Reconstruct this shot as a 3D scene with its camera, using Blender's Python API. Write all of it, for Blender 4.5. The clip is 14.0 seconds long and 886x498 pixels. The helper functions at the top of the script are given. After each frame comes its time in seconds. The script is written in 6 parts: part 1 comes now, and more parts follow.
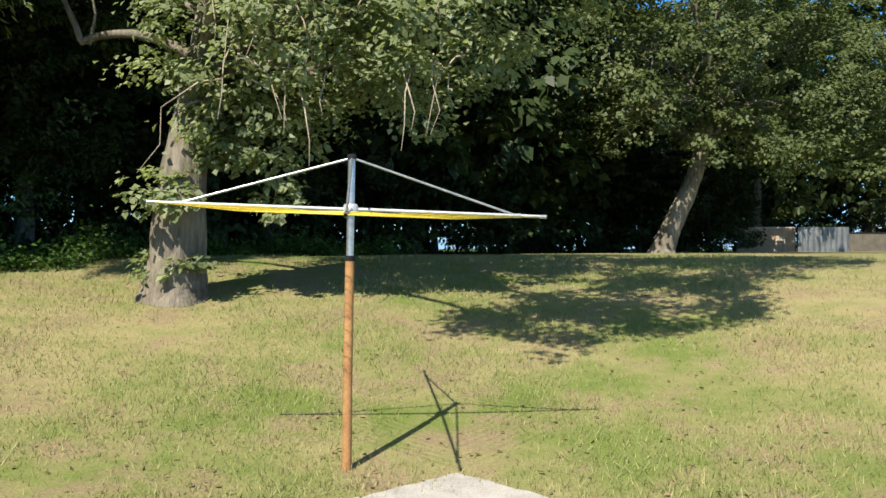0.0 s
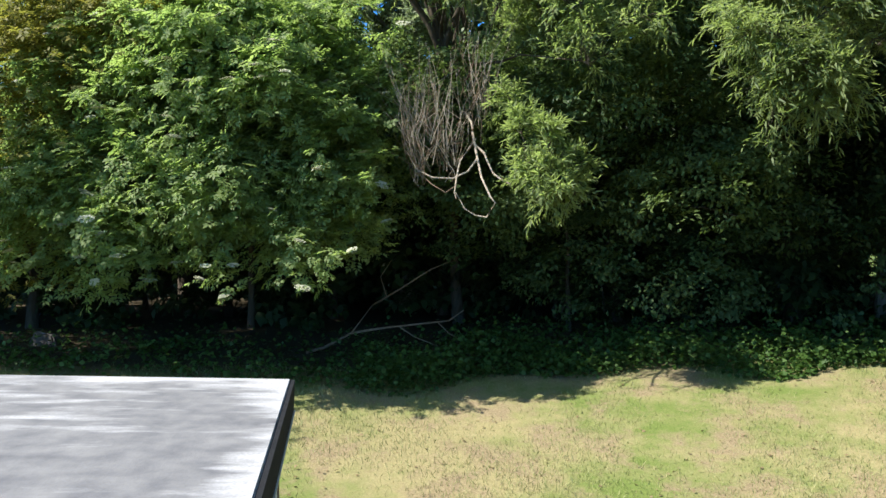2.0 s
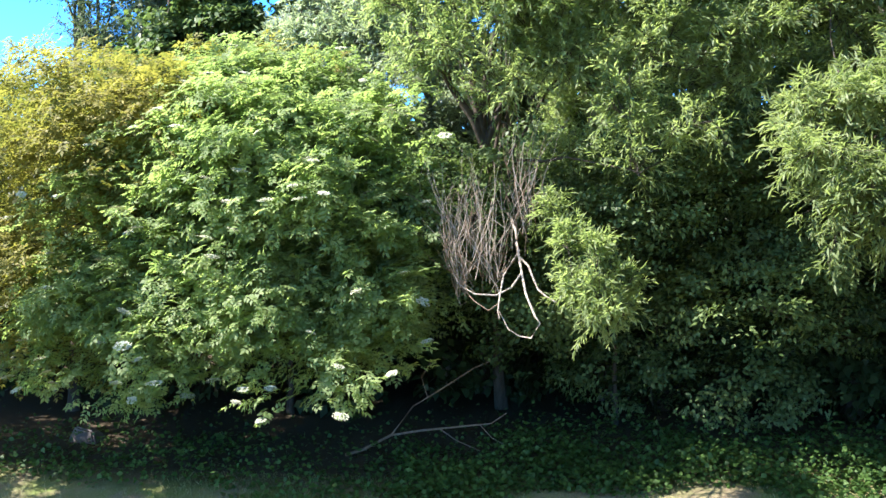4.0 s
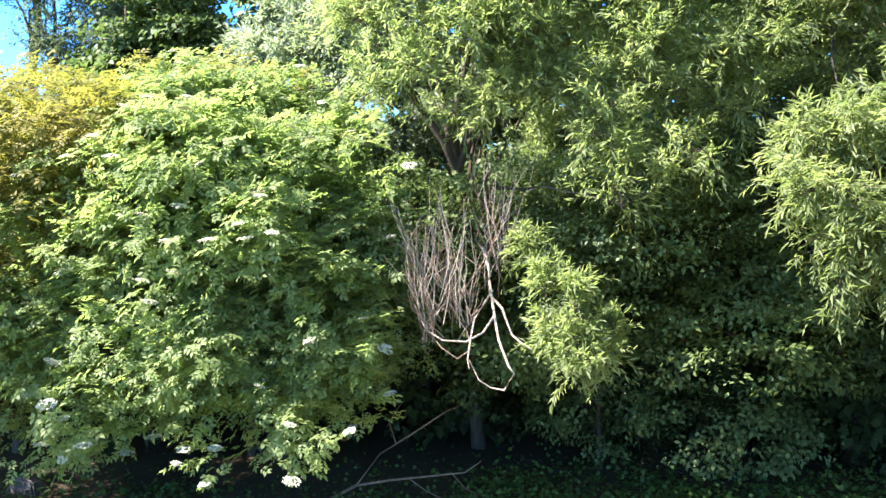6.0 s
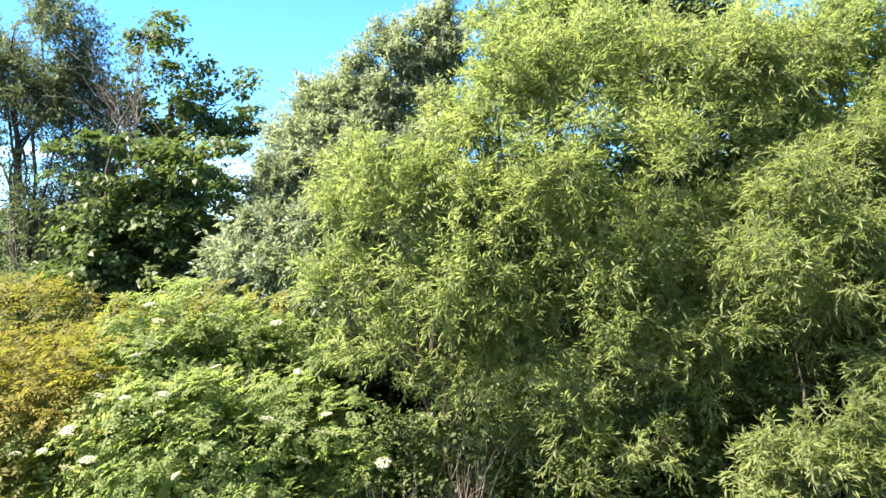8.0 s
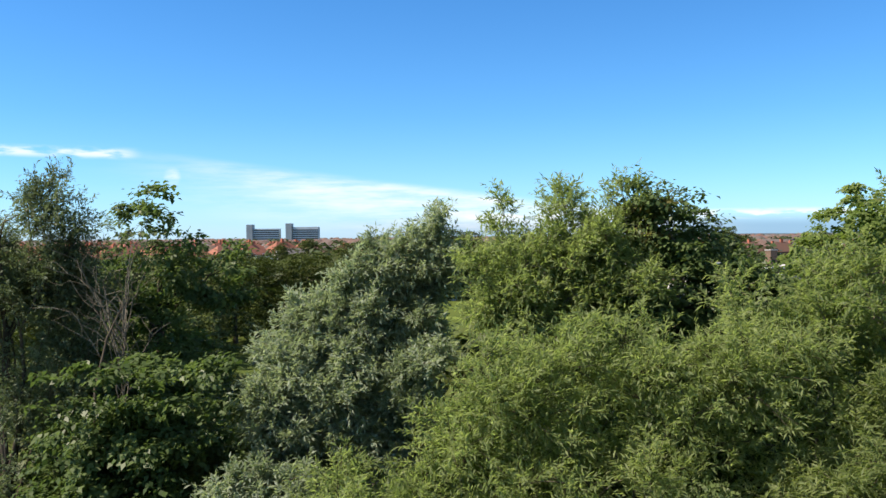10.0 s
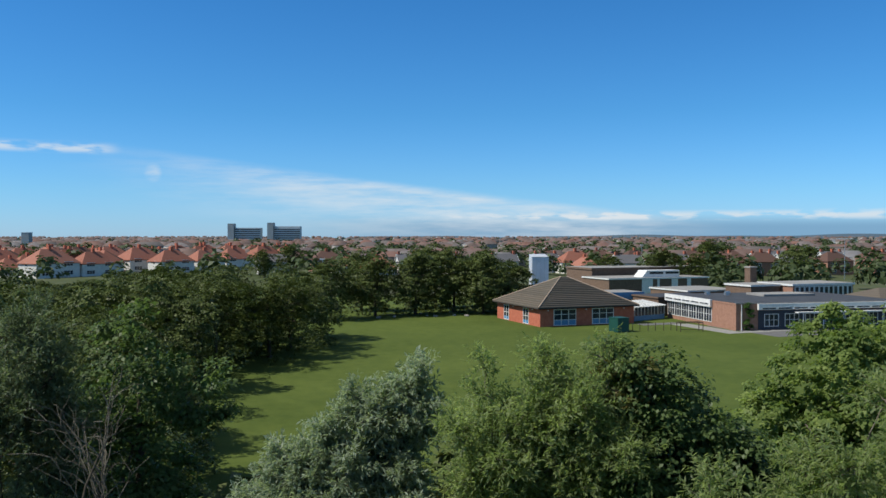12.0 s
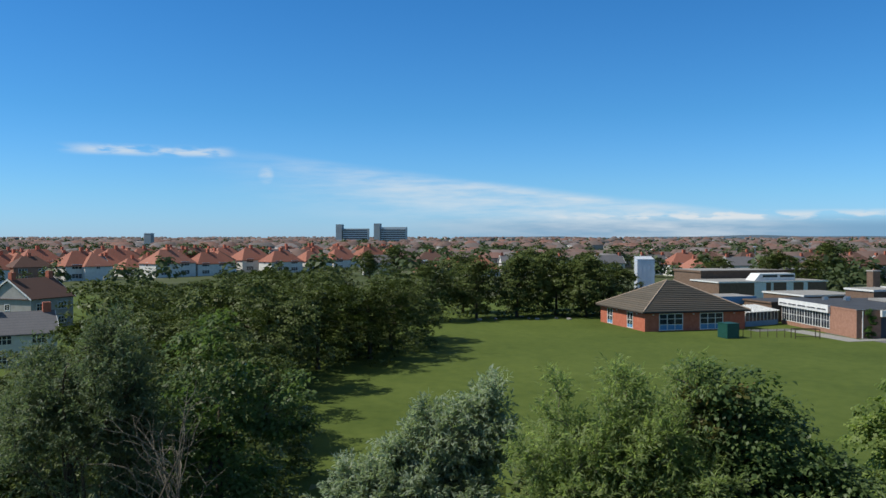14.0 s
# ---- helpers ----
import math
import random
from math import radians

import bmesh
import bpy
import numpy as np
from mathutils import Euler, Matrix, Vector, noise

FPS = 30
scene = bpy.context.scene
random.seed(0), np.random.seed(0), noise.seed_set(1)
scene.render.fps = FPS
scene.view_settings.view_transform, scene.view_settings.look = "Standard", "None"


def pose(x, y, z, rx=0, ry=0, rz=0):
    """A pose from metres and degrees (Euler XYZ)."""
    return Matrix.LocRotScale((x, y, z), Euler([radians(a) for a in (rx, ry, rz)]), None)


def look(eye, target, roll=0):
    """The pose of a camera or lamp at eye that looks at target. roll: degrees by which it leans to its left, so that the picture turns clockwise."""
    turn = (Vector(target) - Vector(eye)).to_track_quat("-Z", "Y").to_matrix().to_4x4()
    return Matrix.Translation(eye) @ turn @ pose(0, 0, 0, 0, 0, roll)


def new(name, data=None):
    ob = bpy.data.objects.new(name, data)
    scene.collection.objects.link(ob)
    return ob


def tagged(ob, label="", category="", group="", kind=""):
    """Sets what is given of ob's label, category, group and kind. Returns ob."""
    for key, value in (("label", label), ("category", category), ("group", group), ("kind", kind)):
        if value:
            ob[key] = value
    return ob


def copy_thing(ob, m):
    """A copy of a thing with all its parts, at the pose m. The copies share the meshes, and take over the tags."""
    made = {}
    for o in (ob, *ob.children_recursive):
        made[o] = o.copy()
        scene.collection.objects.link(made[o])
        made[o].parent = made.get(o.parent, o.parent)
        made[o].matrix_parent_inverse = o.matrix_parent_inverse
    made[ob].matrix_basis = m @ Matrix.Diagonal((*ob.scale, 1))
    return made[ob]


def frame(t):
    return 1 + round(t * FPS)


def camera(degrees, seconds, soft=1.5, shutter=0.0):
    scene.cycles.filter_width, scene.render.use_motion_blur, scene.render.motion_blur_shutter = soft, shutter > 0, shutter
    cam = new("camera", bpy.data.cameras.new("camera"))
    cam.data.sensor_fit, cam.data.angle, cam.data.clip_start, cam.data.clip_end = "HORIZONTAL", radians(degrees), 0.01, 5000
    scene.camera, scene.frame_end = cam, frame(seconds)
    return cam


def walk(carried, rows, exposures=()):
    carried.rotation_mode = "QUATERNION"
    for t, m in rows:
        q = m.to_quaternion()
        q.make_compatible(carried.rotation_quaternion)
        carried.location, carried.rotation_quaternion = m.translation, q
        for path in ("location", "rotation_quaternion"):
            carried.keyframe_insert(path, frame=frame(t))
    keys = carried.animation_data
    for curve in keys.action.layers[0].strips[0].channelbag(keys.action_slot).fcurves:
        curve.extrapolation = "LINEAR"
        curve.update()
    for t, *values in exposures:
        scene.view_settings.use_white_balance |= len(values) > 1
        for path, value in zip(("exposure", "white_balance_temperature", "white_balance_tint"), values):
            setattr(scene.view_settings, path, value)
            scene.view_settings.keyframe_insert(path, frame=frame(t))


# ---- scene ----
cam = camera(55.0, 14.0, soft=1.5)
# seconds, x, y, z, yaw, pitch, roll
ROWS = [
    (0.0, 0, 0, 1.6, 0, 0, 0),
    (0.5, 0, .036, 2.068, 12.3, -.4, 0),
    (1.0, -.012, .096, 2.428, 28.8, -.8, .1),
    (1.5, 0, .132, 2.824, 42.5, -1.2, .3),
    (2.0, -.036, .132, 3.424, 53.8, -1.3, .5),
    (2.5, -.012, .132, 3.976, 56.6, -1.2, .5),
    (3.0, 0, .108, 4.672, 56.8, -1.1, .4),
    (5.5, -1.14, 1.188, 5.284, 56.2, -.9, .4),
    (6.0, -1.152, 1.308, 5.584, 56.0, -1.0, .5),
    (6.5, -1.08, 1.296, 6.256, 55.7, -1.1, .5),
    (7.0, -1.008, 1.284, 7.24, 55.5, -1.1, .5),
    (7.5, -.972, 1.296, 8.272, 55.3, -.9, .6),
    (8.0, -.912, 1.404, 9.46, 55.1, -.8, .6),
    (8.5, -.924, 1.464, 10.648, 54.8, -.8, .6),
    (9.0, -.9, 1.476, 11.824, 54.6, -.8, .6),
    (11.3, -.9, 1.5, 17.25, 54.0, -.97, .1),
    (11.5, -.9, 1.5, 17.55, 53.45, -.95, 0),
    (12.0, -.9, 1.5, 17.8, 53.3, -.91, 0),
    (12.5, -.9, 1.5, 17.9, 53.2, -.91, 0),
    (13.0, -.98, 1.8, 17.93, 53.1, -.91, 0),
    (13.5, -1.1, 2.27, 18.0, 52.98, -.8, 0),
    (13.6, -1.12, 2.33, 18.02, 53.2, -.8, 0),
    (13.7, -1.14, 2.39, 18.04, 53.5, -.82, 0),
    (13.8, -1.15, 2.45, 18.06, 54.6, -.84, 0),
    (13.9, -1.17, 2.5, 18.08, 57.6, -.86, 0),
    (14.0, -1.18, 2.55, 18.1, 60.36, -.88, 0),
]
EXPOSURES = [(0, 1.0, 7000, 9), (1.5, 1.2, 6600, 9), (3, 1.87, 6100, 14), (5.5, 2.72, 6200, 25), (6.5, 2.72, 6400, 24), (7.5, 2.42, 6800, 22), (9, 1.52, 7900, 20), (11.3, .13, 6500, 8), (14, .05, 6500, 8)]
walk(cam, [(t, pose(x, y, z, 90 + p, ro, ya)) for t, x, y, z, ya, p, ro in ROWS], EXPOSURES)

# ---- light ----
SUN_AZ, SUN_EL = math.atan2(-.429, -.903), radians(48.8)   # towards the sun: x = sin, y = cos
world = bpy.data.worlds.new("sky")
scene.world = world
world.use_nodes = True
wn, wl = world.node_tree.nodes, world.node_tree.links
wn.clear()
sky = wn.new("ShaderNodeTexSky")
sky.sky_type, sky.sun_disc = "NISHITA", False
sky.sun_elevation, sky.sun_rotation = SUN_EL, SUN_AZ
sky.air_density, sky.dust_density, sky.ozone_density = 1.0, .1, 3.0
bg, wo = wn.new("ShaderNodeBackground"), wn.new("ShaderNodeOutputWorld")
bg.inputs["Strength"].default_value = .095


def wmath(op, a, b=0.0, c=None):
    m = wn.new("ShaderNodeMath")
    m.operation = op
    for sock, v in zip(m.inputs, (a, b) if c is None else (a, b, c)):
        if isinstance(v, (int, float)):
            sock.default_value = v
        else:
            wl.new(v, sock)
    return m.outputs[0]


def wstep(a, b, x):
    r = wn.new("ShaderNodeMapRange")
    r.interpolation_type = "SMOOTHSTEP"
    r.inputs["From Min"].default_value, r.inputs["From Max"].default_value = a, b
    wl.new(x, r.inputs["Value"])
    return r.outputs[0]


def wmix(fac, a, b, mode="MIX"):
    m = wn.new("ShaderNodeMix")
    m.data_type, m.blend_type = "RGBA", mode
    for sock, v in ((m.inputs[0], fac), (m.inputs[6], a), (m.inputs[7], b)):
        if isinstance(v, (int, float)):
            sock.default_value = v
        elif isinstance(v, tuple):
            sock.default_value = (*v, 1)
        else:
            wl.new(v, sock)
    return m.outputs[2]


# direction as degrees round (to the right of the field's axis) and degrees up
tc = wn.new("ShaderNodeTexCoord").outputs["Generated"]
xyz = wn.new("ShaderNodeSeparateXYZ")
wl.new(tc, xyz.inputs[0])
AX = radians(53.2)
ahead = wmath("ADD", wmath("MULTIPLY", xyz.outputs[0], -math.sin(AX)), wmath("MULTIPLY", xyz.outputs[1], math.cos(AX)))
right = wmath("ADD", wmath("MULTIPLY", xyz.outputs[0], math.cos(AX)), wmath("MULTIPLY", xyz.outputs[1], math.sin(AX)))
az = wmath("MULTIPLY", wmath("ARCTAN2", right, ahead), 57.2958)
el = wmath("MULTIPLY", wmath("ARCSINE", xyz.outputs[2]), 57.2958)
tint = wn.new("ShaderNodeValToRGB")
stops = tint.color_ramp.elements
stops.new(.4), stops.new(.5), stops.new(.6)
for stop, (place, colour) in zip(stops, ((0, (.50, .86, 1.6)), (.05, (.44, .86, 1.42)), (.14, (.32, .80, 1.26)), (.3, (.24, .75, 1.22)), (.55, (1.35, 1.15, .9)))):
    stop.position, stop.color = place, (*colour, 1)
wl.new(xyz.outputs[2], tint.inputs[0])
blue = wmix(1.0, sky.outputs[0], tint.outputs[0], "MULTIPLY")
# a long wisp of high cloud that sinks to the right, and a low bank along the horizon
flat = wn.new("ShaderNodeCombineXYZ")
wl.new(wmath("MULTIPLY", az, .12), flat.inputs[0]), wl.new(wmath("MULTIPLY", el, .9), flat.inputs[1])
wisp = wn.new("ShaderNodeTexNoise")
wisp.inputs["Scale"].default_value, wisp.inputs["Detail"].default_value, wisp.inputs["Roughness"].default_value = 1.3, 6, .6
wl.new(flat.outputs[0], wisp.inputs["Vector"])
over = wmath("SUBTRACT", el, wmath("SUBTRACT", 2.6, wmath("MULTIPLY", az, .125)))
band = wmath("MULTIPLY", wmath("MULTIPLY", wstep(-4.6, -.1, over), wmath("SUBTRACT", 1.0, wstep(.0, .7, over))), wmath("MULTIPLY", wstep(-26, -4, az), wmath("SUBTRACT", 1.0, wstep(8, 20, az))))
band = wmath("MULTIPLY", band, wstep(.22, .78, wisp.outputs["Fac"]))
tuft = wn.new("ShaderNodeTexNoise")
tuft.inputs["Scale"].default_value, tuft.inputs["Detail"].default_value = 1.0, 5
fine_dir = wn.new("ShaderNodeCombineXYZ")
wl.new(wmath("MULTIPLY", az, .55), fine_dir.inputs[0]), wl.new(wmath("MULTIPLY", el, 2.2), fine_dir.inputs[1])
wl.new(fine_dir.outputs[0], tuft.inputs["Vector"])
bank = wmath("MULTIPLY", wmath("MULTIPLY", wstep(.9, 1.25, el), wmath("SUBTRACT", 1.0, wstep(1.3, 1.75, el))), wstep(.40, .58, tuft.outputs["Fac"]))
bank = wmath("MULTIPLY", bank, wstep(-4, 10, az))
streak = wmath("MULTIPLY", wmath("MULTIPLY", wstep(4.95, 5.35, el), wmath("SUBTRACT", 1.0, wstep(5.4, 5.9, el))), wmath("MULTIPLY", wstep(-32, -29, az), wmath("SUBTRACT", 1.0, wstep(-22.5, -20.5, az))))
streak = wmath("MULTIPLY", streak, wstep(.35, .6, tuft.outputs["Fac"]))
blob = wmath("ADD", wmath("POWER", wmath("MULTIPLY", wmath("ADD", az, 18.9), 1.7), 2.0), wmath("POWER", wmath("MULTIPLY", wmath("SUBTRACT", el, 4.0), 1.5), 2.0))
puff_cloud = wmath("MULTIPLY", wmath("SUBTRACT", 1.0, wstep(.0, 1.1, blob)), wstep(.2, .75, tuft.outputs["Fac"]))
haze = wmath("MULTIPLY", wmath("SUBTRACT", 1.0, wstep(.5, 1.5, el)), wmath("MULTIPLY", wstep(-14, 2, az), .8))
cloud = wmath("MINIMUM", 1.0, wmath("ADD", wmath("MULTIPLY", band, .95), wmath("ADD", wmath("MULTIPLY", bank, .85), wmath("ADD", wmath("MULTIPLY", streak, .7), wmath("MULTIPLY", puff_cloud, .6)))))
blue = wmix(haze, blue, (1.7, 3.3, 5.2))
wl.new(wmix(cloud, blue, (7.0, 7.6, 8.2)), bg.inputs["Color"])
wl.new(bg.outputs[0], wo.inputs["Surface"])
sun_data = bpy.data.lights.new("sun", "SUN")
sun_data.energy, sun_data.angle, sun_data.color = 4.5, radians(.53), (1, .95, .87)
sun = new("sun", sun_data)
sun.matrix_basis = look((0, 0, 60), (.429 * math.cos(SUN_EL), .903 * math.cos(SUN_EL), 60 - math.sin(SUN_EL)))

# ---- materials ----
def material(name):
    m = bpy.data.materials.new(name)
    m.use_nodes = True
    n, l = m.node_tree.nodes, m.node_tree.links
    return m, n, l, n["Principled BSDF"]


def ramp(n, l, fac, stops):
    r = n.new("ShaderNodeValToRGB")
    e = r.color_ramp.elements
    while len(e) < len(stops):
        e.new(.5)
    for el, (p, c) in zip(e, stops):
        el.position, el.color = p, (*c, 1)
    l.new(fac, r.inputs[0])
    return r.outputs[0]


def noise_tex(n, l, scale, detail=4, coord=None, rough=.55):
    t = n.new("ShaderNodeTexNoise")
    t.inputs["Scale"].default_value, t.inputs["Detail"].default_value, t.inputs["Roughness"].default_value = scale, detail, rough
    if coord is not None:
        l.new(coord, t.inputs["Vector"])
    return t.outputs["Fac"]


def mixed(n, l, fac, a, b, mode="MIX"):
    m = n.new("ShaderNodeMix")
    m.data_type, m.blend_type = "RGBA", mode
    for sock, v in ((m.inputs[0], fac), (m.inputs[6], a), (m.inputs[7], b)):
        if isinstance(v, (int, float)):
            sock.default_value = v
        elif isinstance(v, tuple):
            sock.default_value = (*v, 1)
        else:
            l.new(v, sock)
    return m.outputs[2]


def bumped(n, l, p, height, strength, distance):
    b = n.new("ShaderNodeBump")
    b.inputs["Strength"].default_value, b.inputs["Distance"].default_value = strength, distance
    l.new(height, b.inputs["Height"])
    l.new(b.outputs[0], p.inputs["Normal"])


def surface(name, a, b, scale=6, rough=.8, metal=0, bump=.3, depth=.01, fine=60, spec=.5):
    """A painted, mineral or metal surface: two tones in large stains, a fine grain and a little relief."""
    m, n, l, p = material(name)
    pos = n.new("ShaderNodeNewGeometry").outputs["Position"]
    big, small = noise_tex(n, l, scale, 5, pos), noise_tex(n, l, fine, 3, pos)
    col = ramp(n, l, big, [(.35, a), (.65, b)])
    col = mixed(n, l, .35, col, ramp(n, l, small, [(.3, tuple(v * .6 for v in a)), (.7, tuple(min(1, v * 1.15) for v in b))]))
    l.new(col, p.inputs["Base Color"])
    p.inputs["Roughness"].default_value, p.inputs["Metallic"].default_value = rough, metal
    p.inputs["Specular IOR Level"].default_value = spec
    if bump:
        bumped(n, l, p, small, bump, depth)
    return m


def leafy(name, dark, mid, light, gloss=.5, through_light=.38):
    """Leaves: each one of its own tone, clumps of their own tone, light passing through the blade."""
    m, n, l, p = material(name)
    geo = n.new("ShaderNodeNewGeometry")
    rnd, pos = geo.outputs["Random Per Island"], geo.outputs["Position"]
    col = ramp(n, l, rnd, [(0, dark), (.5, mid), (1, light)])
    clump, spray = noise_tex(n, l, .9, 3, pos), noise_tex(n, l, 4.5, 2, pos)
    col = mixed(n, l, .4, col, ramp(n, l, spray, [(.34, dark), (.5, mid), (.68, light)]))
    col = mixed(n, l, .42, col, ramp(n, l, clump, [(.35, dark), (.68, light)]))
    l.new(col, p.inputs["Base Color"])
    p.inputs["Roughness"].default_value = gloss
    p.inputs["Specular IOR Level"].default_value = .2
    t, mx = n.new("ShaderNodeBsdfTranslucent"), n.new("ShaderNodeMixShader")
    warm = mixed(n, l, 1.0, col, (1.32, 1.42, .88), "MULTIPLY")
    l.new(warm, t.inputs["Color"])
    mx.inputs[0].default_value = through_light
    l.new(p.outputs[0], mx.inputs[1]), l.new(t.outputs[0], mx.inputs[2])
    l.new(mx.outputs[0], n["Material Output"].inputs["Surface"])
    return m


def barky(name, a, b, stretch=.25, scale=9):
    m, n, l, p = material(name)
    co = n.new("ShaderNodeNewGeometry").outputs["Position"]
    mp = n.new("ShaderNodeMapping")
    mp.inputs["Scale"].default_value = (1, 1, stretch)
    l.new(co, mp.inputs["Vector"])
    f, g = noise_tex(n, l, scale, 6, mp.outputs[0], .65), noise_tex(n, l, 1.7, 3, co)
    col = mixed(n, l, .4, ramp(n, l, f, [(.32, a), (.68, b)]), ramp(n, l, g, [(.3, a), (.7, b)]))
    l.new(col, p.inputs["Base Color"])
    p.inputs["Roughness"].default_value = .95
    p.inputs["Specular IOR Level"].default_value = .2
    bumped(n, l, p, f, 1.0, .05)
    return m


LEAF_ELDER = leafy("elder_leaf", (.094, .148, .046), (.205, .286, .096), (.35, .42, .182), .55, .6)
LEAF_GOLD = leafy("golden_leaf", (.085, .108, .03), (.185, .185, .044), (.33, .28, .07), .6, .5)
LEAF_WILLOW = leafy("willow_leaf", (.109, .157, .053), (.217, .28, .1), (.357, .412, .2), .5, .6)
LEAF_WILLOW_PALE = leafy("pale_willow_leaf", (.094, .136, .048), (.184, .24, .086), (.318, .368, .17), .5, .54)
LEAF_GREY = leafy("grey_willow_leaf", (.115, .158, .092), (.235, .29, .19), (.42, .475, .36), .5, .48)
# near-black greens: the deep shade under the canopy is put into this leaf colour
LEAF_SHADED = leafy("shaded_holly_leaf", (.012, .025, .008), (.027, .046, .014), (.056, .08, .028), .5, .18)
LEAF_ALDER = leafy("alder_leaf", (.052, .08, .042), (.115, .154, .084), (.215, .256, .155), .5, .4)
LEAF_SYC = leafy("sycamore_leaf", (.034, .066, .021), (.076, .124, .04), (.18, .24, .09), .42, .4)
LEAF_SYC_PALE = leafy("bright_sycamore_leaf", (.05, .095, .022), (.15, .22, .05), (.32, .38, .12), .5, .46)
LEAF_TOWN = leafy("town_tree_leaf", (.026, .045, .018), (.055, .08, .033), (.11, .14, .06), .5, .2)
LEAF_RED = leafy("bronze_leaf", (.06, .08, .02), (.13, .13, .035), (.23, .155, .055))
LEAF_POPLAR = leafy("poplar_leaf", (.068, .098, .034), (.162, .205, .078), (.47, .50, .33), .45, .48)
LEAF_ASH = leafy("ash_leaf", (.034, .052, .017), (.08, .108, .037), (.20, .235, .105), .5, .42)
LEAF_HAZEL = leafy("hazel_leaf", (.034, .064, .02), (.08, .126, .04), (.185, .245, .09), .45, .36)
LEAF_FAR = leafy("woodland_leaf", (.028, .042, .01), (.062, .086, .02), (.145, .178, .045), .5, .14)
LEAF_IVY = leafy("ivy_leaf", (.023, .054, .012), (.053, .108, .02), (.092, .16, .037), .5, .3)
BARK = barky("grey_bark", (.05, .042, .032), (.30, .26, .20), .13, 13)
BARK_PALE = barky("pale_dead_wood", (.25, .19, .135), (.52, .45, .35), .6, 20)
BARK_TWIG = barky("brown_twig", (.11, .07, .045), (.30, .215, .145), .6, 20)
BARK_DARK = barky("dark_bark", (.035, .028, .02), (.11, .09, .065))

# ---- frames of reference: u to the right, v ahead of the hovering place ----
def turned(ox, oy, deg):
    a = radians(deg)
    return lambda u, v: (ox - math.sin(a) * v + math.cos(a) * u, oy + math.cos(a) * v + math.sin(a) * u)


near, far = turned(-1, 1.3, 55), turned(-.9, 1.5, 53.2)


def smooth(a, b, x):
    t = min(1, max(0, (x - a) / (b - a)))
    return t * t * (3 - 2 * t)


def gz(x, y):
    r = math.hypot(x, y)
    return 1.55 * smooth(4.8, 18, r) - .1 + .02 * math.sin(x * .7 + 1) * math.cos(y * .6)


# ---- builders ----
def part(name, mesh, mat, parent=None, label=""):
    """Links a bmesh or a mesh as one object, under a thing where one is given."""
    if isinstance(mesh, bmesh.types.BMesh):
        bm, mesh = mesh, bpy.data.meshes.new(name)
        bm.to_mesh(mesh)
        bm.free()
    ob = new(name, mesh)
    if mat is not None and not mesh.materials:
        mesh.materials.append(mat)
    if parent is not None:
        ob.parent = parent
    if label:
        ob["label"] = label
    return ob


def thing(name, label, category, m=None, group="", kind=""):
    e = new(name)
    if m is not None:
        e.matrix_basis = m
    return tagged(e, label, category, group, kind)


def raw_mesh(name, verts, faces, smooth_faces=False):
    """A mesh from an array of corners and an array of faces that all have as many corners."""
    me = bpy.data.meshes.new(name)
    verts, faces = np.asarray(verts, np.float32), np.asarray(faces, np.int32)
    k = faces.shape[1]
    me.vertices.add(len(verts)), me.loops.add(faces.size), me.polygons.add(len(faces))
    me.vertices.foreach_set("co", verts.ravel())
    me.loops.foreach_set("vertex_index", faces.ravel())
    me.polygons.foreach_set("loop_start", np.arange(0, faces.size, k, dtype=np.int32))
    if smooth_faces:
        me.polygons.foreach_set("use_smooth", np.ones(len(faces), bool))
    me.update(calc_edges=True)
    return me


def unit(a):
    return a / (np.linalg.norm(a, axis=-1, keepdims=True) + 1e-9)


def blades(name, pos, way, up, length, width):
    """Leaf blades: a folded kite at each place, along way."""
    side = unit(np.cross(way, up))
    nrm = np.cross(side, way)
    length, width = length[:, None], width[:, None]
    mid = pos + way * length * .45
    v = np.stack([pos, mid + side * width * .5 + nrm * width * .12, pos + way * length - nrm * length * .12, mid - side * width * .5 + nrm * width * .12], 1).reshape(-1, 3)
    return raw_mesh(name, v, np.arange(len(v)).reshape(-1, 4))


